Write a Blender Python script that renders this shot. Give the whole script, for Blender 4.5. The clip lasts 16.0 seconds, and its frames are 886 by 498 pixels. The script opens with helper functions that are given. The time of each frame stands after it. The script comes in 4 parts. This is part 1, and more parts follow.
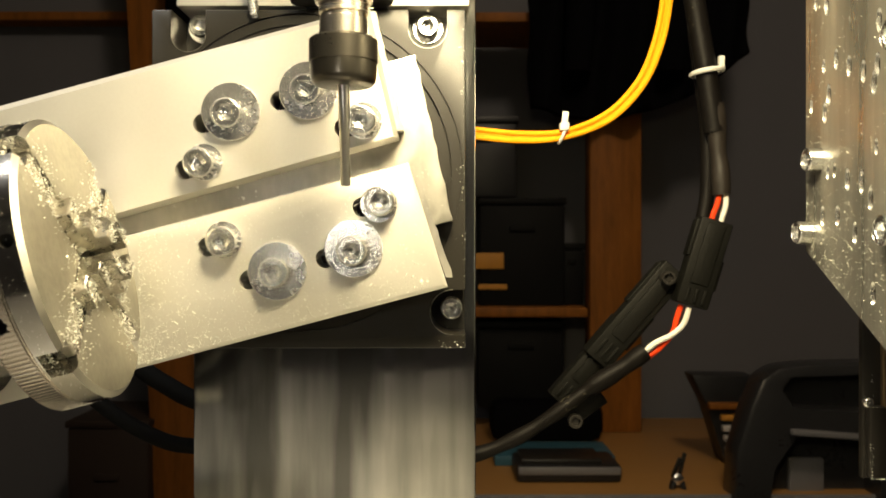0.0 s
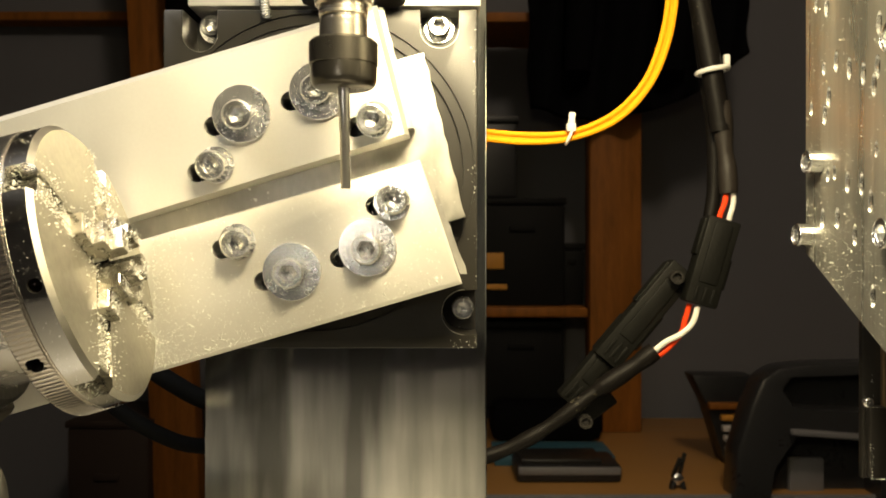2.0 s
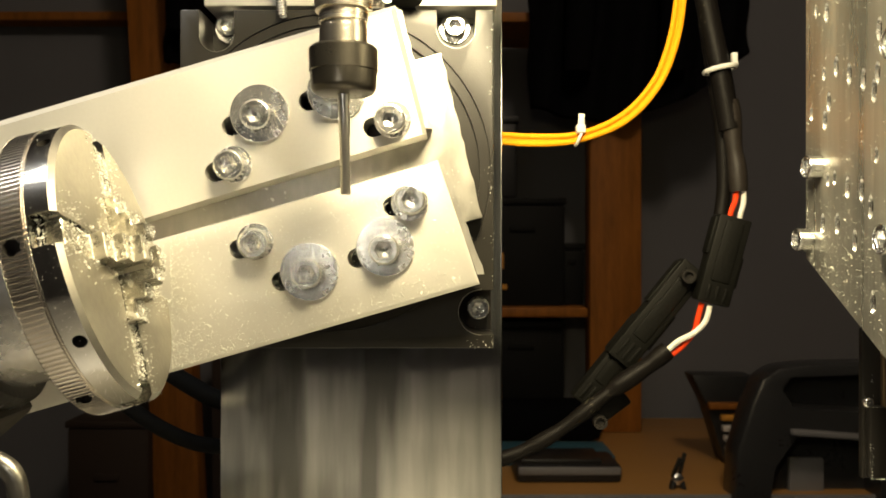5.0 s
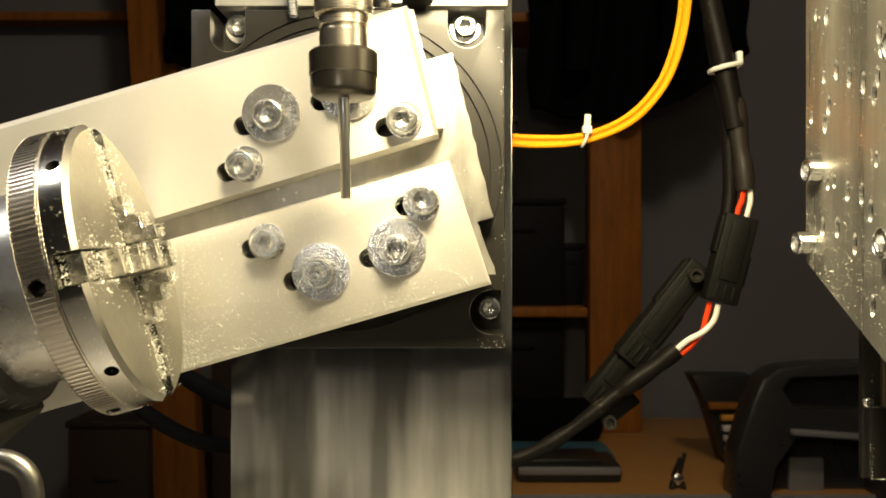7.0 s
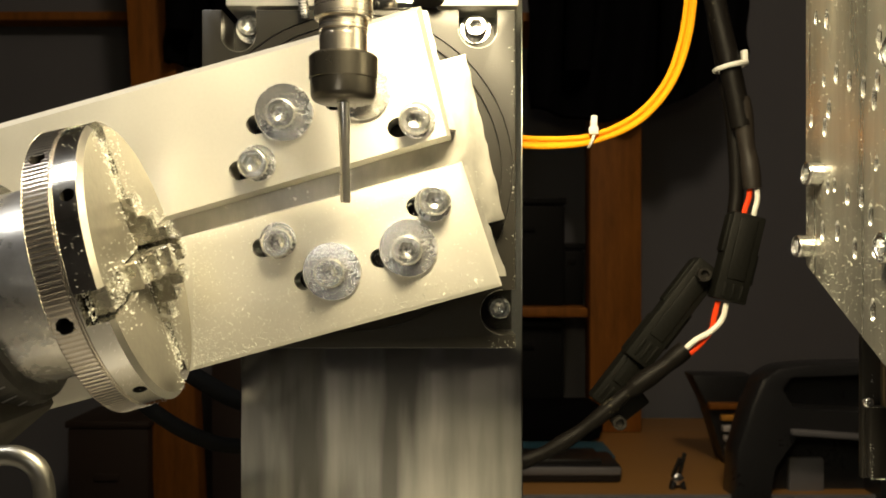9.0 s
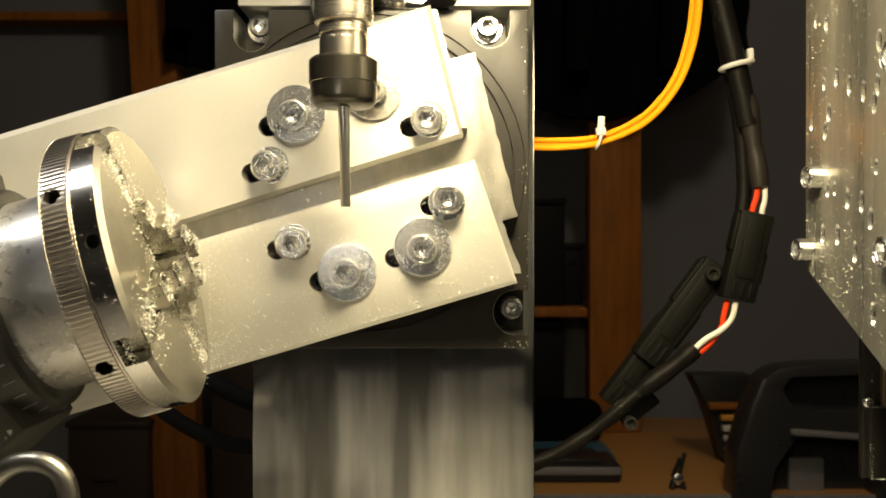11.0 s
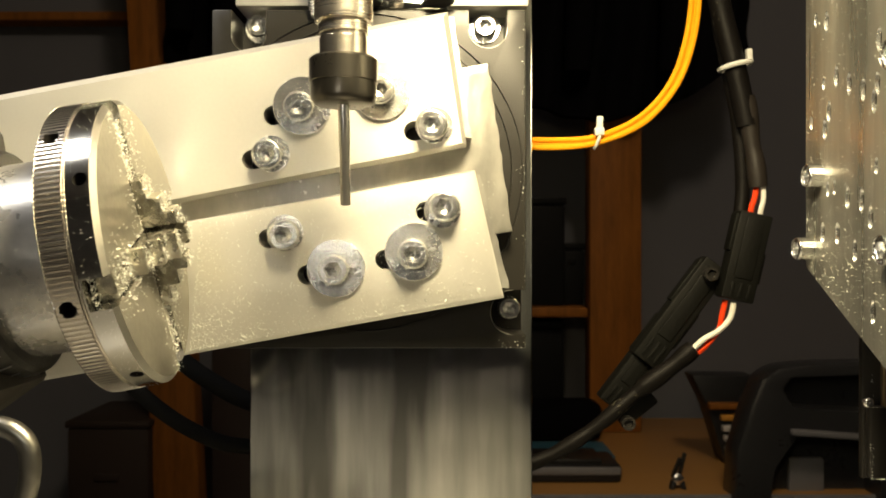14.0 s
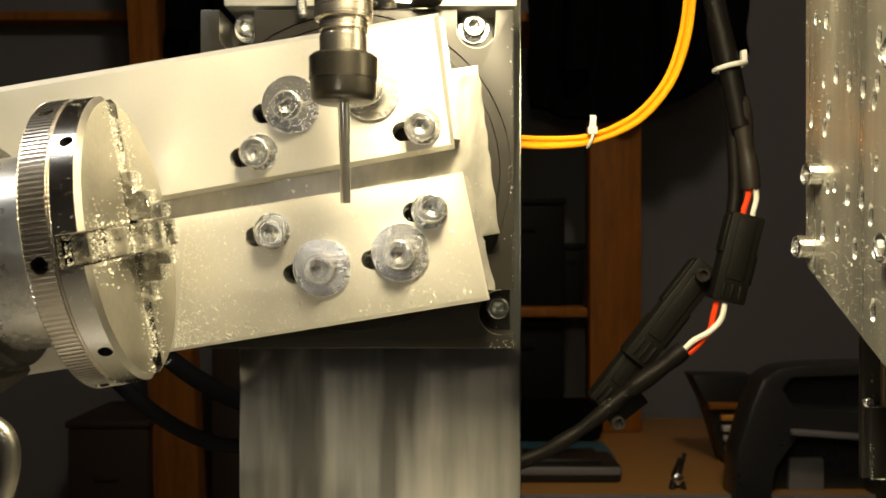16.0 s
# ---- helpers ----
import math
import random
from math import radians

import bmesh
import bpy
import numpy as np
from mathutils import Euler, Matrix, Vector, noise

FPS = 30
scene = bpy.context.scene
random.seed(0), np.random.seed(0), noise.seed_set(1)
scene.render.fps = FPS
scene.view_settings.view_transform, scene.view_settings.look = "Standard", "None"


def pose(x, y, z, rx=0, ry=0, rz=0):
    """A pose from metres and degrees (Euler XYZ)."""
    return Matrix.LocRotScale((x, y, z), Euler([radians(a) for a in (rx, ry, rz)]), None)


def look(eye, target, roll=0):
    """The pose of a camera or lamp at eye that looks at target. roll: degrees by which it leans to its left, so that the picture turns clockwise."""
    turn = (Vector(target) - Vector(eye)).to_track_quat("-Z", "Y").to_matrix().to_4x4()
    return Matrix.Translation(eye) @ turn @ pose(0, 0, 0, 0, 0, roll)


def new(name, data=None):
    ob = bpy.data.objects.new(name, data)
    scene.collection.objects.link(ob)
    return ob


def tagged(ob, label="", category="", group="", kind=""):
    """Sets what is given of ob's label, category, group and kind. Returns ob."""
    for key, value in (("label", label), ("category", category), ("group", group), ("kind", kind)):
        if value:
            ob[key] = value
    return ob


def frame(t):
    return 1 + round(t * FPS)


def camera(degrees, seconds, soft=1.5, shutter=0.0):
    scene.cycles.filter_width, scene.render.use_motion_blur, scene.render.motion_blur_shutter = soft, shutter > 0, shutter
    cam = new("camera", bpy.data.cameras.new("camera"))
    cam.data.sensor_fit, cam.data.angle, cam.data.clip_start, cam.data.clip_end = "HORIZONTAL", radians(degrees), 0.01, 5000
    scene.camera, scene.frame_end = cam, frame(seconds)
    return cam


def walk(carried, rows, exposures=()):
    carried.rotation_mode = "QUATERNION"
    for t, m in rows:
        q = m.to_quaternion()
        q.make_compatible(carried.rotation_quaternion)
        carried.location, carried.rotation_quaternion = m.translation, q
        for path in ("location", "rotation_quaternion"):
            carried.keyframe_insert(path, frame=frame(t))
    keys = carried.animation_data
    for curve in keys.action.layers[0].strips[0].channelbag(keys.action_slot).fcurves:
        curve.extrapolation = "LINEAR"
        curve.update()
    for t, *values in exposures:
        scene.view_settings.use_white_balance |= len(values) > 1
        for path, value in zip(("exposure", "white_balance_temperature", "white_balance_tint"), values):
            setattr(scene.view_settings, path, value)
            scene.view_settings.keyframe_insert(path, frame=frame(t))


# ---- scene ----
# One still camera before a small milling machine with a tilting rotary axis.
Z0 = 1.2                      # height of the lens above the floor
cam = camera(56.8, 16.0, soft=1.7)
cam.data.dof.use_dof, cam.data.dof.focus_distance, cam.data.dof.aperture_fstop = True, 0.27, 32.0
walk(cam, [(0.0, pose(0, 0, Z0, 90, 0, 0)), (16.0, pose(0, 0, Z0, 90, 0, 0))],
     exposures=[(0.0, 0.12), (4.2, 0.10), (7.0, 0.05), (9.0, -0.05), (16.0, -0.05)])

# ---- light ----
world = bpy.data.worlds.new("room_air")
world.use_nodes = True
world.node_tree.nodes["Background"].inputs[0].default_value = (0.9, 0.75, 0.55, 1)
world.node_tree.nodes["Background"].inputs[1].default_value = 0.02
scene.world = world


def lamp(name, kind, eye, target, power, colour, **size):
    data = bpy.data.lights.new(name, kind)
    data.energy, data.color = power, colour
    if kind == "AREA":
        data.shape = "DISK"
        data.size = size["size"]
        data.spread = radians(size["spread"])
    else:
        data.shadow_soft_size = size["size"]
    ob = new(name, data)
    ob.matrix_world = look(eye, target)
    return ob


lamp("machine_lamp", "AREA", (0.015, 0.140, Z0 + 0.160), (-0.010, 0.275, Z0 + 0.02), 1.48, (1.0, 0.83, 0.49), size=0.08, spread=165)
lamp("bench_lamp", "AREA", (-0.28, 0.130, Z0 + 0.36), (-0.10, 0.26, Z0), 0.44, (1.0, 0.97, 0.90), size=0.10, spread=140)
# Added fill light beside the lens, source unseen, for glare on the washers.
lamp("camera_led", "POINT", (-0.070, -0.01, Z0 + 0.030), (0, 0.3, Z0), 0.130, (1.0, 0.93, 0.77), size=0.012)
# Unseen point light added to brighten the back of the room.
lamp("room_lamp", "POINT", (0.25, 0.1, 2.3), (0.2, 0.2, 0), 15.0, (1.0, 0.81, 0.58), size=0.10)

# ---- materials ----


def material(name, base, metal=0.0, rough=0.5, vary=0.15, scale=40.0, bump=0.0, bump_scale=300.0,
             stretch=(1, 1, 1), spots=0.0, spot_colour=(0.8, 0.8, 0.75), coat=0.0, rough_vary=0.1, island=0.0, contrast=1.0, spec=0.5, detail=6, wave=0.0, spot_scale=420, shift=0.0):
    m = bpy.data.materials.new(name)
    m.use_nodes = True
    nt = m.node_tree
    n, l = nt.nodes, nt.links
    b = n["Principled BSDF"]
    b.inputs["Metallic"].default_value = metal
    b.inputs["Coat Weight"].default_value = coat
    b.inputs["Specular IOR Level"].default_value = spec
    tc = n.new("ShaderNodeTexCoord")
    mp = n.new("ShaderNodeMapping")
    mp.inputs["Scale"].default_value = stretch
    mp.inputs["Location"].default_value = (shift, 0, 0)
    l.new(tc.outputs["Object"], mp.inputs["Vector"])
    big = n.new("ShaderNodeTexNoise")
    big.inputs["Scale"].default_value = scale
    big.inputs["Detail"].default_value = detail
    l.new(mp.outputs[0], big.inputs["Vector"])
    fine = n.new("ShaderNodeTexNoise")
    fine.inputs["Scale"].default_value = bump_scale
    fine.inputs["Detail"].default_value = 4
    l.new(mp.outputs[0], fine.inputs["Vector"])
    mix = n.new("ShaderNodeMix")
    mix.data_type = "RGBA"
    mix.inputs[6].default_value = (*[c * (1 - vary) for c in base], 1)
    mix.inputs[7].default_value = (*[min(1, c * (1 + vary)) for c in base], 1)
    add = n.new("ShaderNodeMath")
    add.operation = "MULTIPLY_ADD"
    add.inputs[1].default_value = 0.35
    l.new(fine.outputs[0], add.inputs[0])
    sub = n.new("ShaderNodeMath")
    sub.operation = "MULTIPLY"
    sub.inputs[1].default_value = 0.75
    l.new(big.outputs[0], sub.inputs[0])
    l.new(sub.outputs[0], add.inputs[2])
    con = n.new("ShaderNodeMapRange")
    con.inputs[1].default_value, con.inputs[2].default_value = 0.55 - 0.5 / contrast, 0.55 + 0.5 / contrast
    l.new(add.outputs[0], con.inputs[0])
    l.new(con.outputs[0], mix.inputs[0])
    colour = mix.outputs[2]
    if island:
        geo = n.new("ShaderNodeNewGeometry")
        hsv = n.new("ShaderNodeHueSaturation")
        ran = n.new("ShaderNodeMapRange")
        ran.inputs[3].default_value, ran.inputs[4].default_value = 1 - island, 1 + island
        l.new(geo.outputs["Random Per Island"], ran.inputs[0])
        l.new(ran.outputs[0], hsv.inputs["Value"])
        l.new(colour, hsv.inputs["Color"])
        colour = hsv.outputs[0]
    if spots:
        sp = n.new("ShaderNodeTexNoise")
        sp.inputs["Scale"].default_value = spot_scale
        sp.inputs["Detail"].default_value = 3
        l.new(tc.outputs["Object"], sp.inputs["Vector"])
        big2 = n.new("ShaderNodeTexNoise")
        big2.inputs["Scale"].default_value = 30
        l.new(tc.outputs["Object"], big2.inputs["Vector"])
        mul = n.new("ShaderNodeMath")
        mul.operation = "MULTIPLY"
        l.new(sp.outputs[0], mul.inputs[0])
        l.new(big2.outputs[0], mul.inputs[1])
        ramp = n.new("ShaderNodeValToRGB")
        ramp.color_ramp.elements[0].position = 0.42 - 0.14 * spots
        ramp.color_ramp.elements[1].position = 0.45 - 0.14 * spots
        l.new(mul.outputs[0], ramp.inputs[0])
        mx = n.new("ShaderNodeMix")
        mx.data_type = "RGBA"
        mx.inputs[7].default_value = (*spot_colour, 1)
        l.new(colour, mx.inputs[6])
        l.new(ramp.outputs[0], mx.inputs[0])
        colour = mx.outputs[2]
    l.new(colour, b.inputs["Base Color"])
    rr = n.new("ShaderNodeMapRange")
    rr.inputs[3].default_value, rr.inputs[4].default_value = max(0.02, rough - rough_vary), min(1, rough + rough_vary)
    l.new(con.outputs[0], rr.inputs[0])
    l.new(rr.outputs[0], b.inputs["Roughness"])
    if bump:
        bp = n.new("ShaderNodeBump")
        bp.inputs["Strength"].default_value = bump
        bp.inputs["Distance"].default_value = 0.0004
        l.new(fine.outputs[0], bp.inputs["Height"])
        l.new(bp.outputs[0], b.inputs["Normal"])
        if wave:
            wv = n.new("ShaderNodeBump")
            wv.inputs["Strength"].default_value = wave
            wv.inputs["Distance"].default_value = 0.002
            l.new(big.outputs[0], wv.inputs["Height"])
            l.new(wv.outputs[0], bp.inputs["Normal"])
    return m


SATIN = material("satin_aluminium", (0.67, 0.655, 0.61), 0.76, 0.53, 0.07, 22, 0.04, 900, rough_vary=0.08, contrast=2.0)
SAWN = material("sawn_aluminium", (0.43, 0.42, 0.385), 0.85, 0.36, 0.26, 70, 0.5, 250, stretch=(1, 1, 0.5), contrast=2.5, spots=0.15)
# Light and dark bands in its colour and roughness stand in for reflections.
POLISHED = material("aluminium_painted_bands", (0.42, 0.43, 0.43), 1.0, 0.12, 0.52, 52, 0.03, 90, stretch=(-1.0, 1, 0.10), rough_vary=-0.05, contrast=6.0, detail=2.0, wave=0.04, shift=0.7166)
# Chip dust and brushing, plus vertical streaks painted in for dark reflections.
DUSTY = material("dusted_aluminium_painted_streaks", (0.45, 0.445, 0.40), 0.8, 0.36, 0.30, 60, 0.5, 300, stretch=(1, 1, 0.06), spots=0.12, rough_vary=0.16, contrast=2.5)
CHROME = material("polished_steel", (0.64, 0.63, 0.60), 1.0, 0.14, 0.10, 60, 0.05, 500, spots=0.20, rough_vary=0.06)
FACE = material("ground_steel", (0.32, 0.305, 0.255), 0.80, 0.38, 0.38, 45, 0.10, 500, rough_vary=0.10, contrast=2.0)
DULL = material("dull_bent_steel", (0.34, 0.33, 0.30), 1.0, 0.34, 0.3, 90, 0.3, 400)
GRIMY = material("grimy_grey_casting", (0.055, 0.050, 0.040), 0.2, 0.6, 0.3, 70, 0.6, 300, spots=0.2, spot_colour=(0.5, 0.47, 0.38))
HOSE = material("black_hose_rubber", (0.006, 0.006, 0.006), 0.0, 0.75, 0.2, 60, 0.3, 400, spec=0.2)
ZINC = material("zinc_plated_steel", (0.90, 0.91, 0.89), 0.97, 0.21, 0.30, 160, 0.28, 1400, spots=0.10, contrast=2.5, rough_vary=0.09, spot_scale=1500)
WASHER = material("bright_washer_steel", (0.86, 0.86, 0.83), 0.95, 0.26, 0.20, 140, 0.14, 700, spots=0.15, rough_vary=0.06, contrast=2.0, spot_scale=1800)
BEVEL = material("worn_bevel_steel", (0.70, 0.68, 0.62), 1.0, 0.36, 0.2, 60, 0.1, 500)
HUB = material("worn_hub_steel", (0.60, 0.59, 0.57), 0.70, 0.30, 0.2, 60, 0.15, 500, spots=0.2, rough_vary=0.12, contrast=2.0)
JAWS = material("chip_caked_steel", (0.44, 0.42, 0.36), 0.95, 0.26, 0.40, 130, 0.5, 500, spots=0.35, rough_vary=0.12, contrast=2.5)
NOSE = material("bright_spindle_steel", (0.80, 0.74, 0.65), 1.0, 0.27, 0.12, 30, 0.1, 600, stretch=(0.1, 0.1, 3))
STEEL = material("spindle_steel", (0.80, 0.76, 0.70), 1.0, 0.24, 0.12, 30, 0.1, 600, stretch=(0.1, 0.1, 3))
CARBIDE = material("tool_steel", (0.78, 0.76, 0.72), 1.0, 0.30, 0.1, 60, 0.05, 600)
NUTBLACK = material("black_oxide_steel", (0.115, 0.106, 0.092), 0.95, 0.28, 0.05, 60, 0.0, 900, rough_vary=0.03)
ANODISED = material("black_anodised_aluminium", (0.015, 0.0135, 0.011), 0.0, 0.36, 0.25, 40, 0.12, 1600, spec=0.42, rough_vary=0.06)
# Near-black colour that paints the shade inside drilled holes.
BORESHADE = material("shaded_bore", (0.015, 0.013, 0.011), 0.2, 0.6, 0.2, 90)
BLACKPAINT = material("black_painted_metal", (0.020, 0.018, 0.016), 0.1, 0.40, 0.3, 40, 0.3, 500)
RUBBER = material("black_cable_sheath", (0.006, 0.005, 0.0045), 0.0, 0.5, 0.3, 60, 0.5, 400, spec=0.12, spots=0.1, spot_colour=(0.06, 0.055, 0.04))
SHRINK = material("heat_shrink_sleeve", (0.019, 0.015, 0.012), 0.0, 0.5, 0.25, 90, 0.6, 320, spec=0.35)
PLUG = material("black_connector_plastic", (0.006, 0.006, 0.005), 0.0, 0.55, 0.3, 70, 0.4, 500, spec=0.16)
ORANGE = material("orange_wire_pvc", (0.86, 0.34, 0.004), 0.0, 0.6, 0.08, 60, 0.1, 400, spec=0.15)
RED = material("red_wire_pvc", (0.80, 0.055, 0.006), 0.0, 0.55, 0.08, 60, spec=0.2)
WHITE = material("white_wire_pvc", (0.80, 0.78, 0.70), 0.0, 0.35, 0.05, 60)
NYLON = material("white_nylon", (0.66, 0.65, 0.60), 0.0, 0.40, 0.08, 60)
CHIP = material("bright_chips", (0.76, 0.77, 0.72), 0.35, 0.45, 0.1, 200, island=0.35)
WOOD = material("brown_pine", (0.25, 0.090, 0.014), 0.0, 0.55, 0.40, 10, 0.3, 60, stretch=(6, 6, 0.7), spec=0.2, contrast=2.0)
DESK = material("brown_desktop", (0.37, 0.190, 0.055), 0.0, 0.45, 0.18, 9, 0.2, 60, stretch=(0.5, 6, 6))
WALL = material("grey_wall_paint", (0.140, 0.142, 0.155), 0.0, 0.8, 0.10, 5, 0.4, 120)
CEIL = material("ceiling_paint", (0.55, 0.53, 0.50), 0.0, 0.85, 0.06, 4, 0.3, 120)
FLOOR = material("dark_floor", (0.12, 0.10, 0.085), 0.0, 0.6, 0.2, 6, 0.3, 90)
BEDSTEEL = material("oiled_steel", (0.38, 0.37, 0.345), 0.5, 0.45, 0.35, 14, 0.3, 200)
BRASS = material("worn_brass", (0.30, 0.22, 0.12), 0.8, 0.4, 0.3, 60, 0.3, 300)
DIAL = material("worn_black_dial", (0.020, 0.019, 0.017), 0.3, 0.42, 0.3, 60, 0.4, 400, spots=0.12, spot_colour=(0.3, 0.28, 0.22))
FABRIC = material("black_cloth", (0.0030, 0.0030, 0.0038), 0.0, 0.95, 0.3, 25, 0.8, 200, spec=0.05)
DARKPLASTIC = material("dark_plastic", (0.017, 0.017, 0.018), 0.0, 0.42, 0.2, 15, 0.3, 300)
BINBLACK = material("black_bin_plastic", (0.007, 0.007, 0.007), 0.0, 0.6, 0.3, 15, 0.3, 300, spec=0.12)
SHELL = material("glossy_black_plastic", (0.030, 0.030, 0.031), 0.0, 0.30, 0.25, 15, 0.3, 300)
GREYPLASTIC = material("grey_plastic", (0.20, 0.195, 0.20), 0.0, 0.40, 0.15, 15, 0.2, 300)
BROWNBOX = material("dark_brown_board", (0.028, 0.016, 0.010), 0.0, 0.7, 0.3, 12, 0.3, 90)
PAPER = material("pale_paper", (0.50, 0.47, 0.44), 0.0, 0.8, 0.15, 30)
YELLOW = material("yellow_label", (0.55, 0.25, 0.03), 0.0, 0.6, 0.2, 60)
BLUE = material("blue_cover", (0.035, 0.12, 0.17), 0.0, 0.5, 0.2, 40)

# ---- mesh tools ----


def smooth(me, angle=35):
    me.shade_smooth()
    me.set_sharp_from_angle(angle=radians(angle))


def part(name, bm, mat, parent=None, label="", at=(0, 0, 0), angle=35):
    bmesh.ops.recalc_face_normals(bm, faces=bm.faces)
    me = bpy.data.meshes.new(name)
    bm.to_mesh(me)
    bm.free()
    me.materials.append(mat)
    smooth(me, angle)
    ob = new(name, me)
    ob.location = at
    if parent is not None:
        ob.parent = parent
    if label:
        tagged(ob, label)
    return ob


def thing(name, label, category, at=(0, 0, 0), group="", kind=""):
    ob = new(name)
    ob.location = at
    ob.empty_display_size = 0.01
    return tagged(ob, label, category, group, kind)


def box(centre, size, rot=None, bevel=0.0, bm=None, seg=2):
    own = bmesh.new()
    bmesh.ops.create_cube(own, size=1.0, matrix=Matrix.Diagonal((*size, 1)))
    if bevel:
        bmesh.ops.bevel(own, geom=own.edges[:], offset=bevel, segments=seg, affect="EDGES", profile=0.5)
    own.transform(Matrix.Translation(centre) @ (rot if rot else Matrix()))
    if bm is None:
        return own
    me = bpy.data.meshes.new("tmp")
    own.to_mesh(me)
    own.free()
    bm.from_mesh(me)
    bpy.data.meshes.remove(me)
    return bm


def lathe(profile, seg=48, m=None, bm=None):
    """Turns (axial, radius) pairs round the local x axis; a radius may be a function of the angle."""
    own = bm if bm is not None else bmesh.new()
    m = m or Matrix()
    rings = []
    for a, r in profile:
        ring = []
        if not callable(r) and r <= 1e-7:
            ring = [own.verts.new(m @ Vector((a, 0, 0)))]
        else:
            for k in range(seg):
                w = 2 * math.pi * k / seg
                rr = r(w) if callable(r) else r
                ring.append(own.verts.new(m @ Vector((a, rr * math.cos(w), rr * math.sin(w)))))
        rings.append(ring)
    for p, q in zip(rings, rings[1:]):
        for k in range(seg):
            k2 = (k + 1) % seg
            if len(p) == 1 and len(q) == 1:
                break
            if len(p) == 1:
                own.faces.new((p[0], q[k2], q[k]))
            elif len(q) == 1:
                own.faces.new((p[k], p[k2], q[0]))
            else:
                own.faces.new((p[k], p[k2], q[k2], q[k]))
    return own


def spline(points, n=10):
    pts = [Vector(p) for p in points]
    pts = [2 * pts[0] - pts[1]] + pts + [2 * pts[-1] - pts[-2]]
    out = []
    for i in range(1, len(pts) - 2):
        a, b, c, d = pts[i - 1:i + 3]
        for k in range(n):
            t = k / n
            out.append(0.5 * (2 * b + (c - a) * t + (2 * a - 5 * b + 4 * c - d) * t * t + (3 * b - a - 3 * c + d) * t ** 3))
    out.append(pts[-2])
    return out


def tube(points, radius, seg=12, n=10, bm=None):
    own = bm if bm is not None else bmesh.new()
    path = spline(points, n)
    side = Vector((0, 1, 0))
    rings = []
    for i, p in enumerate(path):
        way = (path[min(i + 1, len(path) - 1)] - path[max(i - 1, 0)]).normalized()
        u = way.cross(side)
        u = u.normalized() if u.length > 1e-6 else Vector((1, 0, 0))
        v = u.cross(way)
        rr = radius(i / (len(path) - 1)) if callable(radius) else radius
        rings.append([own.verts.new(p + rr * (u * math.cos(2 * math.pi * k / seg) + v * math.sin(2 * math.pi * k / seg))) for k in range(seg)])
    for p, q in zip(rings, rings[1:]):
        for k in range(seg):
            own.faces.new((p[k], p[(k + 1) % seg], q[(k + 1) % seg], q[k]))
    own.faces.new(rings[0])
    own.faces.new(rings[-1])
    return own


def prism(outline, y0, y1, bevel=0.0):
    """An upright outline of (x, z) pairs given depth from y0 to y1."""
    bm = bmesh.new()
    f = bm.faces.new([bm.verts.new((x, y0, z)) for x, z in outline])
    r = bmesh.ops.extrude_face_region(bm, geom=[f])
    bmesh.ops.translate(bm, vec=(0, y1 - y0, 0), verts=[v for v in r["geom"] if isinstance(v, bmesh.types.BMVert)])
    if bevel:
        bmesh.ops.recalc_face_normals(bm, faces=bm.faces)
        bmesh.ops.bevel(bm, geom=bm.edges[:], offset=bevel, segments=2, affect="EDGES", profile=0.5)
    return bm


def slot(x0, z0, x1, z1, r, n=10):
    """The outline of a round-ended slot between two centres."""
    a = math.atan2(z1 - z0, x1 - x0)
    pts = [(x1 + r * math.cos(a - math.pi / 2 + math.pi * k / n), z1 + r * math.sin(a - math.pi / 2 + math.pi * k / n)) for k in range(n + 1)]
    pts += [(x0 + r * math.cos(a + math.pi / 2 + math.pi * k / n), z0 + r * math.sin(a + math.pi / 2 + math.pi * k / n)) for k in range(n + 1)]
    return pts


def carve(ob, cutters):
    """Cuts solid bmeshes out of a mesh object for good."""
    tmp = []
    for bm in cutters:
        bmesh.ops.recalc_face_normals(bm, faces=bm.faces)
        me = bpy.data.meshes.new("cut")
        bm.to_mesh(me)
        bm.free()
        c = new("cut", me)
        c.matrix_world = ob.matrix_world
        md = ob.modifiers.new("cut", "BOOLEAN")
        md.operation, md.object, md.solver = "DIFFERENCE", c, "EXACT"
        tmp.append(c)
    bpy.context.view_layer.update()
    for c in tmp:
        c.matrix_world = ob.matrix_world
    bpy.context.view_layer.update()
    me = bpy.data.meshes.new_from_object(ob.evaluated_get(bpy.context.evaluated_depsgraph_get()))
    ob.modifiers.clear()
    ob.data = me
    smooth(me)
    for c in tmp:
        bpy.data.objects.remove(c)


FRONT = Matrix.Rotation(radians(-90), 4, "Z")   # the local x axis towards the lens


def hexagon(r):
    return lambda w: r * math.cos(radians(30)) / math.cos((w % radians(60)) - radians(30))


def knurl(r, teeth, depth):
    return lambda w: r - (depth if int(w / (2 * math.pi) * teeth * 2 + 0.25) % 2 else 0)


def screw_mesh(d, h, seg=72):
    r = d / 2
    k = knurl(r, seg // 4, r * 0.05)
    bm = lathe([(0, r), (0, k), (h * 0.8, k), (h * 0.84, r * 0.985), (h * 0.93, r * 0.96), (h * 0.985, r * 0.91), (h, r * 0.85), (h * 0.97, r * 0.83), (h * 0.97, hexagon(r * 0.62)), (h * 0.93, hexagon(r * 0.57)), (h * 0.40, hexagon(r * 0.56)), (h * 0.37, r * 0.3), (h * 0.25, 0)], seg, FRONT)
    for a in (10, 38, 64, 150, 172, 196, 250, 276, 305):
        w = radians(a)
        box((r * 0.73 * math.cos(w), -h * 0.97, r * 0.73 * math.sin(w)), (r * 0.11, r * 0.08, r * 0.13), Matrix.Identity(4), bm=bm)
    return bm


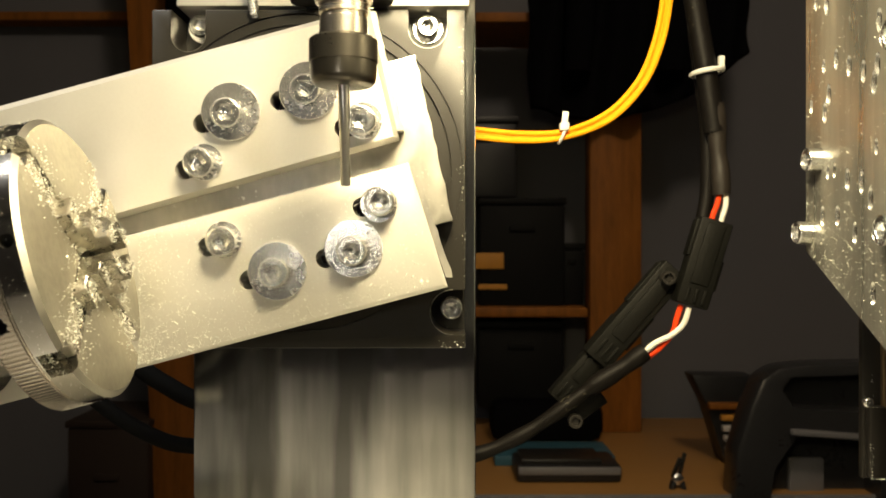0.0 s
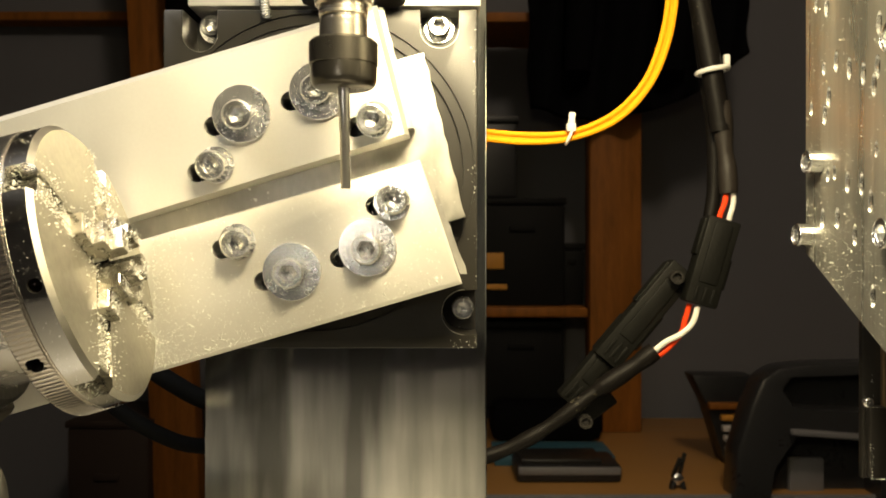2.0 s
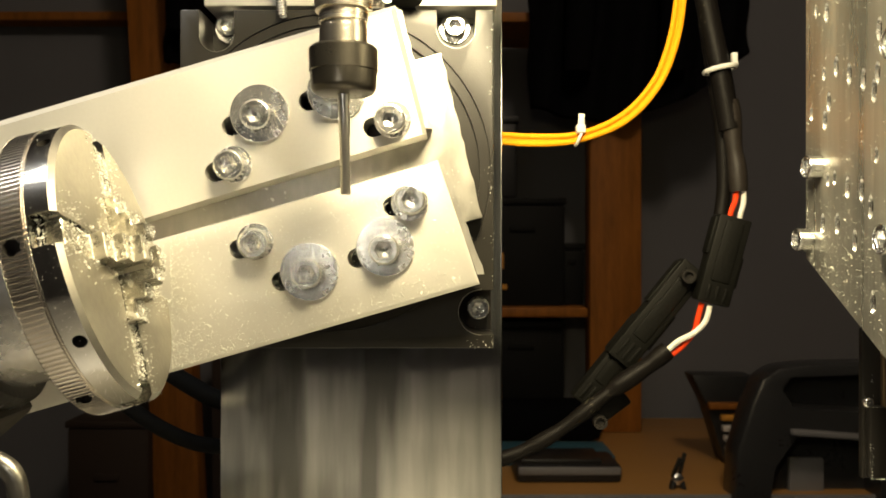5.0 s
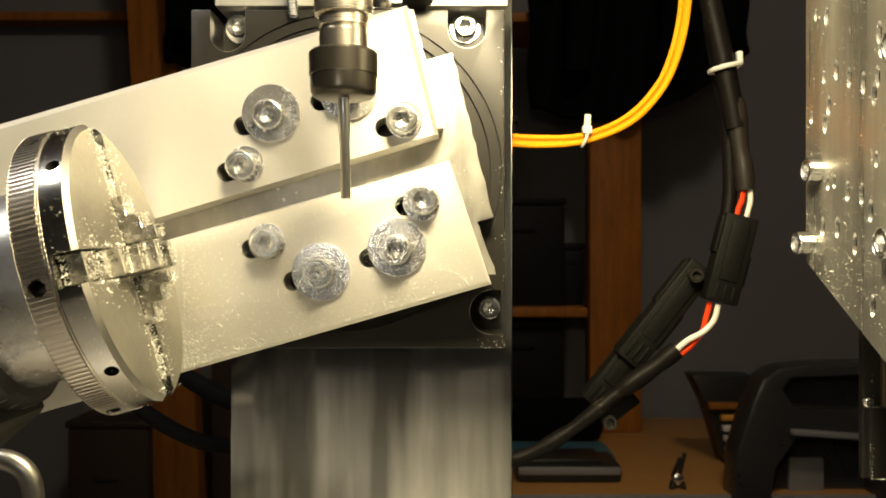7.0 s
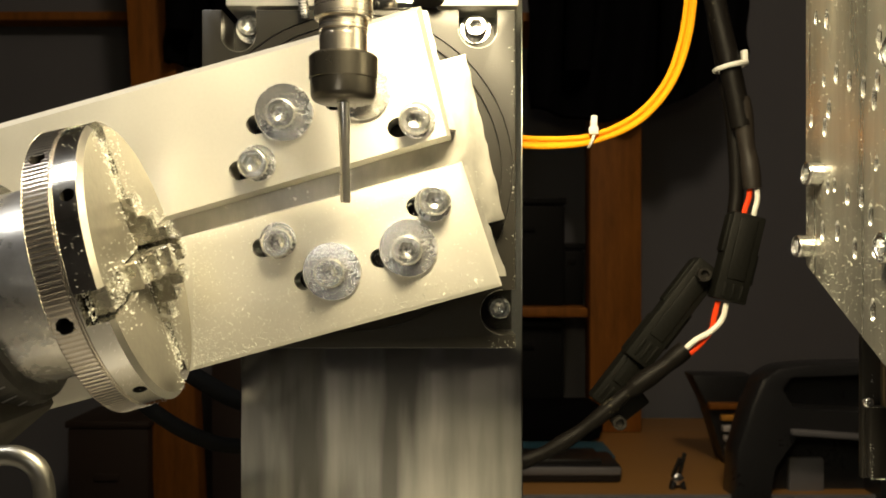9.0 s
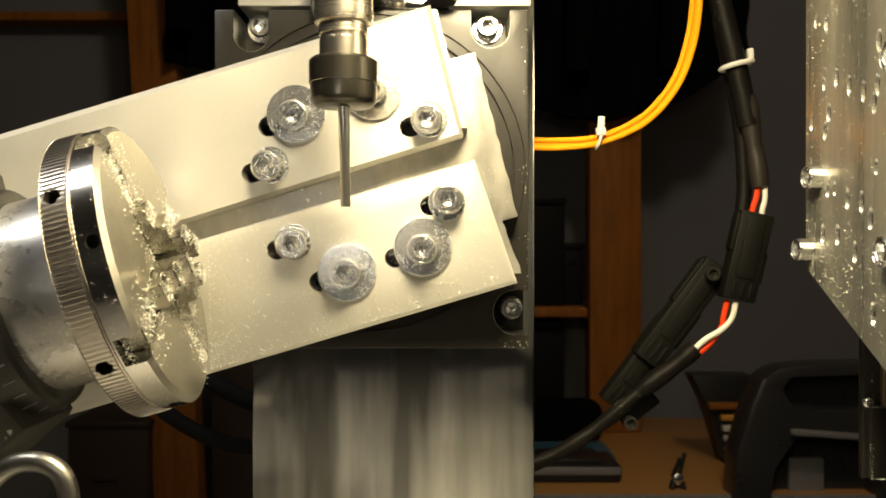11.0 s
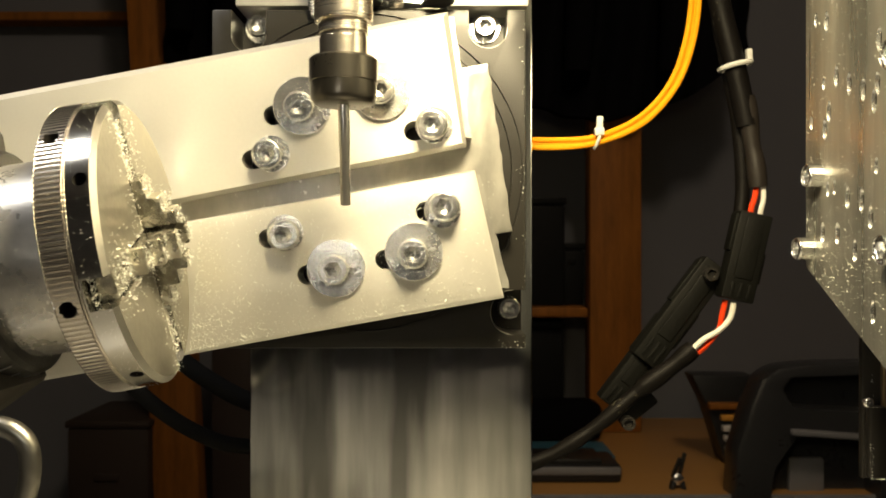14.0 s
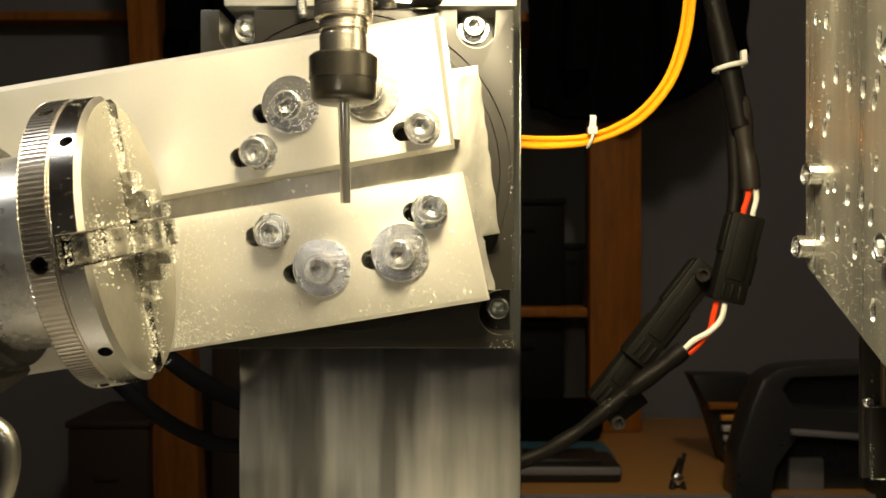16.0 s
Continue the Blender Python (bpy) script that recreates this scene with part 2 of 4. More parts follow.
def washer_mesh(d, hole, h):
    return lathe([(0, hole / 2), (0, d / 2 * 0.99), (h * 0.2, d / 2), (h * 0.8, d / 2), (h, d / 2 * 0.975), (h, hole / 2), (0, hole / 2)], 56, FRONT)


# ---- room ----


def wall(name, centre, size, mat=WALL):
    return tagged(part(name, box(centre, size), mat), kind="structure")


wall("floor", (0, 0.3, -0.05), (4.2, 4.2, 0.1), FLOOR)
wall("ceiling", (0, 0.3, 2.55), (4.2, 4.2, 0.1), CEIL)
wall("wall_north", (0, 1.80, 1.25), (4.2, 0.1, 2.5))
wall("wall_south", (0, -1.80, 1.25), (4.2, 0.1, 2.5))
wall("wall_east", (2.05, 0.0, 1.25), (0.1, 3.5, 2.5))
wall("wall_west", (-2.05, 0.0, 1.25), (0.1, 3.5, 2.5))

# back of the room: a shelf of pine boards, a desk and what lies on it


def wooden_post(x_low, x_high, z0, z1, width, y, mat, label):
    """An upright board that may lean: its middle goes from x_low at z0 to x_high at z1."""
    h = width / 2
    bm = prism([(-h, 0), (h, 0), (x_high - x_low + h, z1 - z0), (x_high - x_low - h, z1 - z0)], 0.0, 0.05, 0.004)
    return tagged(part("wooden_post", bm, mat, at=(x_low, y, z0)), label, "post")


wooden_post(-0.4550, -0.5610, 0.0, 1.90, 0.086, 1.525, WOOD, "brown pine board leaning upright against the wall")
wooden_post(-0.4100, -0.4100, 0.0, 1.02, 0.085, 1.600, BROWNBOX, "dark brown board standing behind the pine board")
wooden_post(0.3218, 0.3218, 0.858, 1.75, 0.097, 1.525, WOOD, "brown stained pine post of the shelf")


def wooden_shelf(x0, x1, z, y, label):
    return tagged(part("wooden_shelf", box(((x0 + x1) / 2, y + 0.1, z), (x1 - x0, 0.2, 0.018), bevel=0.002), WOOD), label, "shelf")


wooden_shelf(0.05346, 0.26836, 1.08259, 1.52, "brown pine shelf board behind the machine")
wooden_shelf(0.05346, 0.26836, 1.63084, 1.52, "upper brown pine shelf board behind the machine")
wooden_shelf(-0.98952, -0.65538, 1.68421, 1.70, "narrow dark pine ledge on the wall")


def crate(name, x0, z0, x1, z1, y, d, mat, label, category, bevel=0.006):
    w, h = abs(x1 - x0), abs(z1 - z0)
    ob = thing(name, label, category, ((x0 + x1) / 2, y + d / 2, min(z0, z1)))
    part("body", box((0, 0, (h - 0.014) / 2), (w, d, h - 0.014), bevel=bevel), mat, ob)
    part("lid", box((0, 0, h - 0.007), (w + 0.006, d + 0.006, 0.013), bevel=0.003), mat, ob)
    part("grip", box((0, -d / 2 - 0.003, h * 0.72), (w * 0.3, 0.006, 0.012), bevel=0.002), mat, ob)
    return ob


crate("storage_bin", 0.06886, 1.08811, 0.23239, 1.29790, 1.56, 0.15, BINBLACK, "black plastic storage bin on the pine shelf", "bin")
crate("storage_bin", 0.22447, 1.08668, 0.27241, 1.21199, 1.58, 0.12, BINBLACK, "narrow dark plastic bin on the pine shelf", "bin")
crate("paper_pack", 0.01732, 1.29853, 0.14184, 1.45553, 1.57, 0.12, DARKPLASTIC, "dark grey paper stack on top of the bin", "paper")
crate("tool_case", 0.06628, 0.89641, 0.23090, 1.06210, 1.56, 0.14, BINBLACK, "black tool case under the shelf", "case")
tagged(part("warning_label", box((0.08782, 1.555, 1.17751), (0.055, 0.002, 0.030), bevel=0.0006), YELLOW), "yellow warning sticker on the black bin", "sticker")
tagged(part("warning_label", box((0.09425, 1.555, 1.12824), (0.055, 0.002, 0.010), bevel=0.0006), YELLOW), "small yellow strip sticker on the black bin", "sticker")
crate("cardboard_box", -0.68897, 0.51828, -0.54000, 0.88552, 1.5, 0.2, BROWNBOX, "dark brown box standing under the ledge", "box")


def hanging_cloth(x0, x1, ztop, zbot, y, slope, label):
    bm = bmesh.new()
    nx, nz = 40, 24
    grid = [[None] * (nz + 1) for _ in range(nx + 1)]
    for side in (0, 1):
        g = [[None] * (nz + 1) for _ in range(nx + 1)]
        for i in range(nx + 1):
            u = i / nx
            low = zbot + slope * (u - 0.3) ** 2 + 0.003 * math.sin(u * 15)
            for j in range(nz + 1):
                v = j / nz
                edge = 0.003 * math.sin(v * 13 + side) * (1 if i in (0, nx) else 0)
                g[i][j] = bm.verts.new((x0 + (x1 - x0) * u + edge, y + side * 0.03 + 0.016 * math.sin(u * 31 + v * 3), ztop + (low - ztop) * v))
        for i in range(nx):
            for j in range(nz):
                bm.faces.new((g[i][j], g[i + 1][j], g[i + 1][j + 1], g[i][j + 1]))
        if side == 0:
            grid = g
    ring = lambda g: [g[i][0] for i in range(nx + 1)] + [g[nx][j] for j in range(1, nz + 1)] + [g[i][nz] for i in range(nx - 1, -1, -1)] + [g[0][j] for j in range(nz - 1, 0, -1)]
    a, b = ring(grid), ring(g)
    for k in range(len(a)):
        bm.faces.new((a[k], a[(k + 1) % len(a)], b[(k + 1) % len(a)], b[k]))
    ob = thing("hanging_jacket", label, "jacket", ((x0 + x1) / 2, y, ztop))
    bm.transform(Matrix.Translation((-(x0 + x1) / 2, -y, -ztop)))
    part("back_panel", bm, FABRIC, ob, angle=80)
    w, h = x1 - x0, ztop - zbot
    for sx in (-0.30, 0.12):
        part("sleeve", tube([(w * sx, -0.02, -0.03), (w * (sx + 0.02), -0.035, -h * 0.35), (w * sx, -0.03, -h * 0.78)], lambda t: 0.034 - 0.010 * t, 14), FABRIC, ob)
    part("collar", tube([(-w * 0.16, -0.01, -0.012), (0, -0.03, -0.03), (w * 0.16, -0.01, -0.012)], 0.016, 12), FABRIC, ob)
    return ob


# The cloth's right part stands where only its shadow darkens the wall.
hanging_cloth(0.15790, 0.55500, 1.78270, 1.43600, 1.475, 0.24, "black cloth jacket hanging from the upper shelf, widened over its wall shadow")
hanging_cloth(-0.51300, -0.30819, 1.77300, 1.53900, 1.500, 0.05, "black cloth bag hanging beside the pine board")

desk = thing("desk", "brown wooden desk with a pale front edge", "desk", (0.56, 1.40, Z0 - 0.342))
part("desktop", box((0, 0, -0.014), (1.5, 0.52, 0.028), bevel=0.003), DESK, desk)
part("edge_strip", box((0.0, -0.263, -0.014), (1.5, 0.006, 0.030), bevel=0.001), GREYPLASTIC, desk, "pale grey edge strip")
for sx in (-0.70, 0.70):
    for sy in (-0.22, 0.22):
        part("leg", box((sx, sy, -0.443), (0.05, 0.05, 0.83), bevel=0.004), WOOD, desk)
DZ = Z0 - 0.342

tray = thing("tool_tray", "dark grey plastic tool tray lying on the desk", "tray", (0.18472, 1.24, DZ))
part("tray_body", box((0, 0, 0.013), (0.155, 0.09, 0.026), bevel=0.007), DARKPLASTIC, tray)
part("tray_rim", box((0, -0.045, 0.018), (0.150, 0.006, 0.012), bevel=0.003), GREYPLASTIC, tray, "lighter grey front lip")
part("tray_lid", box((-0.01, 0.0, 0.029), (0.12, 0.07, 0.008), bevel=0.003), BLACKPAINT, tray)
tagged(part("notebook", box((0.17651, 1.34, DZ + 0.008), (0.19, 0.10, 0.016), bevel=0.002), BLUE), "thin blue notebook lying on the desk", "book")
tagged(part("tool_bag", box((0.18474, 1.48, DZ + 0.035), (0.20, 0.08, 0.07), bevel=0.02), FABRIC), "black soft tool bag lying on the desk", "bag")
pliers = thing("pliers", "small pliers with bare steel jaws on the desk", "pliers", (0.3350, 1.17, DZ))
part("jaw", box((0.006, 0, 0.034), (0.005, 0.006, 0.035), Matrix.Rotation(radians(14), 4, "Y"), 0.001), BLACKPAINT, pliers)
part("jaw", box((-0.002, 0, 0.030), (0.005, 0.006, 0.030), Matrix.Rotation(radians(22), 4, "Y"), 0.001), BLACKPAINT, pliers)
part("joint", lathe([(-0.004, 0), (-0.004, 0.007), (0.004, 0.008), (0.006, 0.005), (0.006, 0)], 20, Matrix.Translation((0, 0, 0.014)) @ FRONT), ZINC, pliers)
part("handle", box((-0.008, 0, 0.002), (0.007, 0.012, 0.020), Matrix.Rotation(radians(15), 4, "Y"), 0.002), DARKPLASTIC, pliers)
part("handle", box((0.008, 0, 0.002), (0.007, 0.012, 0.020), Matrix.Rotation(radians(-15), 4, "Y"), 0.002), DARKPLASTIC, pliers)

# black desk vacuum or printer shell: a rounded body with a recess and a pale lip
shell = thing("printer_shell", "black plastic machine shell with an open dark recess, on the desk", "machine", (0.47581, 1.12, Z0 - 0.36))
ring = [(0.39857, 0.84546), (0.40243, 0.92270), (0.42174, 0.98450), (0.43719, 1.02157), (0.46036, 1.03702), (0.50670, 1.04243),
        (0.64574, 1.04397), (0.64574, 0.84546)]
ox, oz = 0.47581, Z0 - 0.36
part("shell_body", prism([(x - ox, z - oz) for x, z in ring], 0.0, 0.055, 0.008), SHELL, shell)
carve(shell.children[0], [
    prism([(0.46422 - ox, 1.00767 - oz), (0.47581 - ox, 1.02466 - oz), (0.59939 - ox, 1.02930 - oz), (0.59939 - ox, 0.97523 - oz), (0.47967 - ox, 0.98295 - oz)], -0.02, 0.040),
    prism([(0.43564 - ox, 0.77594 - oz), (0.45418 - ox, 0.89953 - oz), (0.48508 - ox, 0.94433 - oz), (0.59939 - ox, 0.93429 - oz), (0.59939 - ox, 0.77594 - oz)], -0.02, 0.048)])
part("lip", box((0.52215 - ox, -0.004, 0.94742 - oz), (0.098, 0.010, 0.009), Matrix.Rotation(radians(4), 4, "Y"), 0.003), GREYPLASTIC, shell, "pale worn lip")
part("panel", box((0.51443 - ox, 0.043, 0.87481 - oz), (0.05, 0.01, 0.06), bevel=0.003), GREYPLASTIC, shell, "grey inner panel")

rack = thing("bit_rack", "dark wall rack with a column of small pale boxes", "rack", (0.44917, 1.30, DZ))
part("rack_body", prism([(0.39538 - 0.44917, 0.99917 - DZ), (0.49400 - 0.44917, 0.99917 - DZ), (0.48055 - 0.44917, 0.85572 - DZ), (0.44917 - 0.44917, 0.85572 - DZ), (0.41959 - 0.44917, 0.94986 - DZ)], 0.0, 0.05, 0.003), DARKPLASTIC, rack)
part("rack_top", box((0.0, -0.006, 0.95255 - DZ), (0.060, 0.014, 0.010), bevel=0.002), WOOD, rack, "tan wooden bar")
for k, (px, mt) in enumerate(((738, YELLOW), (757, PAPER), (775, PAPER), (794, PAPER), (815, PAPER))):
    part("small_box", box((0.003 + 0.001 * k, -0.004, Z0 + (441 - px) / 1450 * 1.3 - DZ), (0.026 - 0.003 * k, 0.012, 0.009), bevel=0.0015), mt, rack)

# machine bed below, on which the column and the slide stand; unseen, sized for its reflection in the column
bed = thing("machine_bed", "flat aluminium machine bed on a dark steel stand", "machine bed", (0.02, 0.135, Z0 - 0.150))
part("bed_plate", box((0, 0, -0.008), (0.62, 0.53, 0.016), bevel=0.001), BEDSTEEL, bed)
for sx in (-0.26, 0.26):
    for sy in (-0.22, 0.22):
        part("leg", box((sx, sy, -0.533), (0.05, 0.05, 1.034), bevel=0.003), BLACKPAINT, bed)

# fixed frame and black guide bracket at the edge of the machine
frame_thing = thing("gantry_upright", "black steel machine frame upright standing on the bed", "frame", (0.20, 0.15, Z0 - 0.150))
part("upright", box((0, 0, 0.20), (0.06, 0.24, 0.40), bevel=0.002), BLACKPAINT, frame_thing)
bracket = thing("guide_bracket", "black steel guide bracket with bright chipped edges", "bracket", (0.158, 0.300, Z0))
part("bracket_body", box((0.0135, 0.0015, 0.043), (0.036, 0.003, 0.254), bevel=0.0006), BLACKPAINT, bracket)
part("foot", box((0.030, -0.015, 0.12), (0.012, 0.034, 0.06), bevel=0.001), BLACKPAINT, bracket)
part("clamp", box((-0.0005, -0.0020, -0.070), (0.0065, 0.004, 0.026), bevel=0.0010), BLACKPAINT, bracket)
part("guide_rail", box((0.0030, -0.0012, 0.043), (0.0022, 0.0024, 0.25), bevel=0.0005), BRASS, bracket, "worn brass-coloured rail")
part("screw", lathe([(0, 0.0018), (0.002, 0.0018), (0.0024, 0.0013), (0.0024, 0)], 20, Matrix.Translation((-0.0030, -0.0001, -0.0560)) @ FRONT), ZINC, bracket)
rnd = random.Random(21)
bm = bmesh.new()
for i in range(55):
    p = (-0.0036 + rnd.random() * (0.0062 if i % 3 == 0 else 0.0012), -0.0042 + rnd.random() * 0.0004, -0.070 - 0.0132 * (rnd.random() if i % 3 else 1) + (0.026 if i % 7 == 0 else 0))
    q = rnd.uniform(0.00006, 0.00032)
    box(p, (q, q * 0.5, q * rnd.uniform(0.6, 2)), Euler((rnd.random() * 3, rnd.random() * 3, 0)).to_matrix().to_4x4(), bm=bm)
tagged(part("swarf", bm, CHIP, bracket, "bright chips stuck to the bracket"), kind="stuff")

# ---- tilting unit: column and housing, carried along the table ----
CX, CY, CZ = -0.05, 0.315, Z0
column = thing("machine_column", "polished aluminium column with a black rotary housing bolted to it", "column", (CX, CY, CZ))
part("column_body", box((-0.04171 - CX, 0.03, -0.020), (0.01260 - -0.09602, 0.06, 0.2598), bevel=0.0008), POLISHED, column, "milled aluminium column with reflection bands painted into its colour")
part("top_bracket", box((-0.04407 - CX, -0.006, 1.30055 - CZ), (0.00972 - -0.09766, 0.018, 1.31193 - 1.28876), bevel=0.0006), SATIN, column, "bright aluminium bracket")
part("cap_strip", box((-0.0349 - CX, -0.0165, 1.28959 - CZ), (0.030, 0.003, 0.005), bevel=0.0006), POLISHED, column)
for kx in (-0.04880 - CX, -0.02320 - CX):
    part("knob", lathe([(0, 0), (0, 0.0052), (0.0012, 0.0058), (0.004, 0.0058), (0.005, 0.0046), (0.005, 0)], 32, Matrix.Translation((kx, -0.024, 1.28740 - CZ)) @ Matrix.Rotation(radians(-90), 4, "Y")), BLACKPAINT, column, "small black knob")
part("threaded_rod", lathe([(i * 0.0005, 0.0016 if i % 2 else 0.0020) for i in range(60)], 16, Matrix.Translation((-0.06746 - CX, -0.022, 1.28317 - CZ)) @ Matrix.Rotation(radians(-97), 4, "Y")), ZINC, column, "bright threaded rod")

HY = 0.295 - CY                       # front of the housing
hx0, hx1, hz0, hz1 = -0.10498 - CX, 0.00814 - CX, 1.16419 - CZ, 1.28626 - CZ
house = part("housing", prism([(hx0, hz0), (hx1, hz0), (hx1, hz1), (hx0, hz1)], HY, -0.0005, 0.0006), ANODISED, column, "black anodised square housing with scratches")
dx, dz = -0.05005 - CX, 1.22767 - CZ    # centre of the turning disc
cuts = []
POCKETS = ((757, 51, 0.0070, 1), (333, 61, 0.0063, 1), (801, 553, 0.0081, -1), (282, 553, 0.0081, -1))
for px, py, pr, up in POCKETS:
    qx, qz = (px - 784) / 1450 * 0.295 - CX, Z0 + (441 - py) / 1450 * 0.295 - CZ
    far = (qx, qz + 0.03) if up > 0 else (qx + (0.03 if px > 500 else -0.03), qz)
    cuts.append(prism(slot(qx, qz, *far, pr), HY - 0.01, HY + 0.0185))
rim = lathe([(-0.001, 0.0572), (0.002, 0.0572), (0.002, 0.0566), (-0.001, 0.0566), (-0.001, 0.0572)], 96, Matrix.Translation((dx, HY, dz)) @ FRONT)
cuts.append(rim)
cuts.append(lathe([(-0.0015, 0.0532), (0.002, 0.0532), (0.002, 0.0521), (-0.0015, 0.0521), (-0.0015, 0.0532)], 96, Matrix.Translation((dx, HY, dz)) @ FRONT))
carve(house, cuts)
for px, py in ((757, 45), (354, 45), (799, 546), (300, 546)):
    ob = part("screw", screw_mesh(0.0086, 0.005), ZINC, house, "zinc-plated socket screw",
              ((px - 784) / 1450 * 0.308 - CX, HY + 0.0176, Z0 + (441 - py) / 1450 * 0.308 - CZ))
    if py < 400:
        part("washer", washer_mesh(0.0116, 0.005, 0.0009), ZINC, house, "", ob.location + Vector((0, 0.0008, 0)))
# bare metal on the worn rims of the pockets
for px, py, pr, up in POCKETS[:3]:
    qx, qz = (px - 784) / 1450 * 0.295 - CX, Z0 + (441 - py) / 1450 * 0.295 - CZ
    turn = math.pi if up > 0 else math.pi / 2
    arc = [turn + math.pi * k / 14 for k in range(15)]
    pts = [(qx + pr * math.cos(w), HY + 0.00005, qz + pr * math.sin(w)) for w in arc]
    ends = ((0, 0.010), (0, 0.010)) if up > 0 else ((0.006, 0), (0.006, 0))
    pts = [(pts[0][0] + ends[0][0], pts[0][1], pts[0][2] + ends[0][1])] + pts + [(pts[-1][0] + ends[1][0], pts[-1][1], pts[-1][2] + ends[1][1])]
    pts = [p for p in pts if p[0] < hx1 - 0.0004 and p[2] < hz1 - 0.0002]
    part("worn_rim", tube(pts, 0.00011, 6, 3), SAWN, house, "bare metal worn through the black finish")

rnd = random.Random(17)
bm = bmesh.new()
for i in range(80):
    if i % 3:
        p = (hx1 - abs(rnd.gauss(0, 0.0014)), HY - 0.0001, rnd.uniform(hz0, hz1))
    else:
        p = (hx1 - 0.0105 * rnd.random() ** 2, HY - 0.0001, hz0 + abs(rnd.gauss(0, 0.003)))
    q = rnd.uniform(0.00008, 0.0003)
    box(p, (q, q * 0.6, q * rnd.uniform(0.6, 2)), Euler((rnd.random() * 3, rnd.random() * 3, 0)).to_matrix().to_4x4(), bm=bm)
tagged(part("swarf", bm, CHIP, column, "bright chips along the housing's edge"), kind="stuff")

# ---- swivel arm ----
BX, BY, BZ = -0.0450, 0.275, Z0 + 0.0188
ARM = radians(15.4)
arm = thing("swivel_arm", "satin aluminium swivel arm of two bolted plates", "machine arm", (BX, BY, BZ))


def plate(name, corners, y0, y1, mat, label, bevel=0.0005):
    return part(name, prism(corners, y0, y1, bevel), mat, arm, label)


def chamfered(name, corners, drop, y0, y1, label, foot=0.0):
    """A plate whose upper and right front edges slant so its top and end show in the camera's view; corners run from
    the lower right one upwards and round.
    """
    bm = bmesh.new()
    near = [(x - (0.0015 if k in (0, 1) else 0), z - (drop if k in (1, 2) else -foot)) for k, (x, z) in enumerate(corners)]
    rings = [[bm.verts.new((x, y, z)) for x, z in ring] for y, ring in ((y0, near), (y0 + drop * 1.1, corners), (y1, corners))]
    bm.faces.new(rings[0])
    bm.faces.new(rings[2])
    for p, q in zip(rings, rings[1:]):
        for k in range(4):
            bm.faces.new((p[k], p[(k + 1) % 4], q[(k + 1) % 4], q[k]))
    bmesh.ops.remove_doubles(bm, verts=bm.verts, dist=0.00001)
    return part(name, bm, SATIN, arm, label)


upper = chamfered("upper_plate", [(0.02983, 0.01913), (0.01997, 0.06350), (-0.21748, -0.00050), (-0.21748, -0.04952)], 0.0028, 0.0, 0.012, "satin aluminium upper plate")
lower = chamfered("lower_plate", [(0.04652, -0.03160), (0.03324, 0.01041), (-0.21748, -0.05502), (-0.21748, -0.10110)], 0.0008, 0.0, 0.012, "satin aluminium lower plate dusted with chips", 0.0013)
rnd = random.Random(31)
edge = []
for k in range(19):
    u = k / 18
    edge.append((0.04857 + (0.03529 - 0.04857) * u + (rnd.uniform(-0.0004, 0.0004) if 0 < k < 18 else 0), -0.00870 + (0.04934 - -0.00870) * u))
back = plate("back_plate", edge + [(-0.22913, -0.01959), (-0.22913, -0.08099)], 0.0122, 0.0195, SAWN, "bright sawn aluminium spacer plate", 0.0003)
for name, low, high, wide in (("end_strip", (0.0466, -0.0285), (0.0334, 0.0095), 0.0020), ("end_strip", (0.0294, 0.0218), (0.0203, 0.0625), 0.0019)):
    rag = []
    for k in range(15):
        u = k / 14
        rag.append((low[0] + (high[0] - low[0]) * u + wide + rnd.uniform(-0.00035, 0.00025), low[1] + (high[1] - low[1]) * u))
    part(name, prism([(high[0] - 0.0006, high[1]), (low[0] - 0.0006, low[1])] + rag, 0.0050, 0.0119), SAWN, arm, "rough sawn end of the plate")
part("turning_disc", lathe([(0.0, 0), (0.0, 0.0515), (0.0035, 0.0515), (0.0035, 0)], 96, Matrix.Translation((-0.05005 - BX, 0.0197, 1.22767 - BZ)) @ FRONT), ANODISED, arm, "black turning disc")
SCREWS = ((400, 200, 3), (540, 158, 1), (350, 288, 0), (638, 213, 0), (671, 356, 0), (391, 428, 0), (484, 483, 1), (622, 444, 2))
ux, uz = math.cos(ARM), math.sin(ARM)
cut_up, cut_low, cut_back = [], [], []
for px, py, has_washer in SCREWS:
    x, z = (px - 784) / 1450 * 0.269 - BX, Z0 + (441 - py) / 1450 * 0.269 - BZ
    reach = 0.0098 if has_washer else 0.0064
    (cut_up if py < 300 else cut_low).append(prism(slot(x - ux * reach, z - uz * reach, x, z, 0.0033), -0.004, 0.016))
    cut_back.append(prism(slot(x - ux * reach, z - uz * reach, x, z, 0.0036), 0.008, 0.0203))
    y = 0.0
    if has_washer:
        part("washer", washer_mesh(0.0196, 0.0064, 0.0016), WASHER, arm, "broad zinc washer", (x + 0.0002, y - 0.0001, z + has_washer * 0.0004))
        y = -0.0017
    else:
        part("washer", washer_mesh(0.0124, 0.0064, 0.0010), WASHER, arm, "small zinc washer", (x + 0.0005 * (-1) ** px, y - 0.0001, z + 0.0007 * (-1) ** (px // 3)))
        y = -0.0011
    part("screw", screw_mesh(0.0102, 0.0060), ZINC, arm, "zinc-plated socket cap screw", (x, y, z))
carve(upper, cut_up)
carve(lower, cut_low)
carve(back, cut_back)

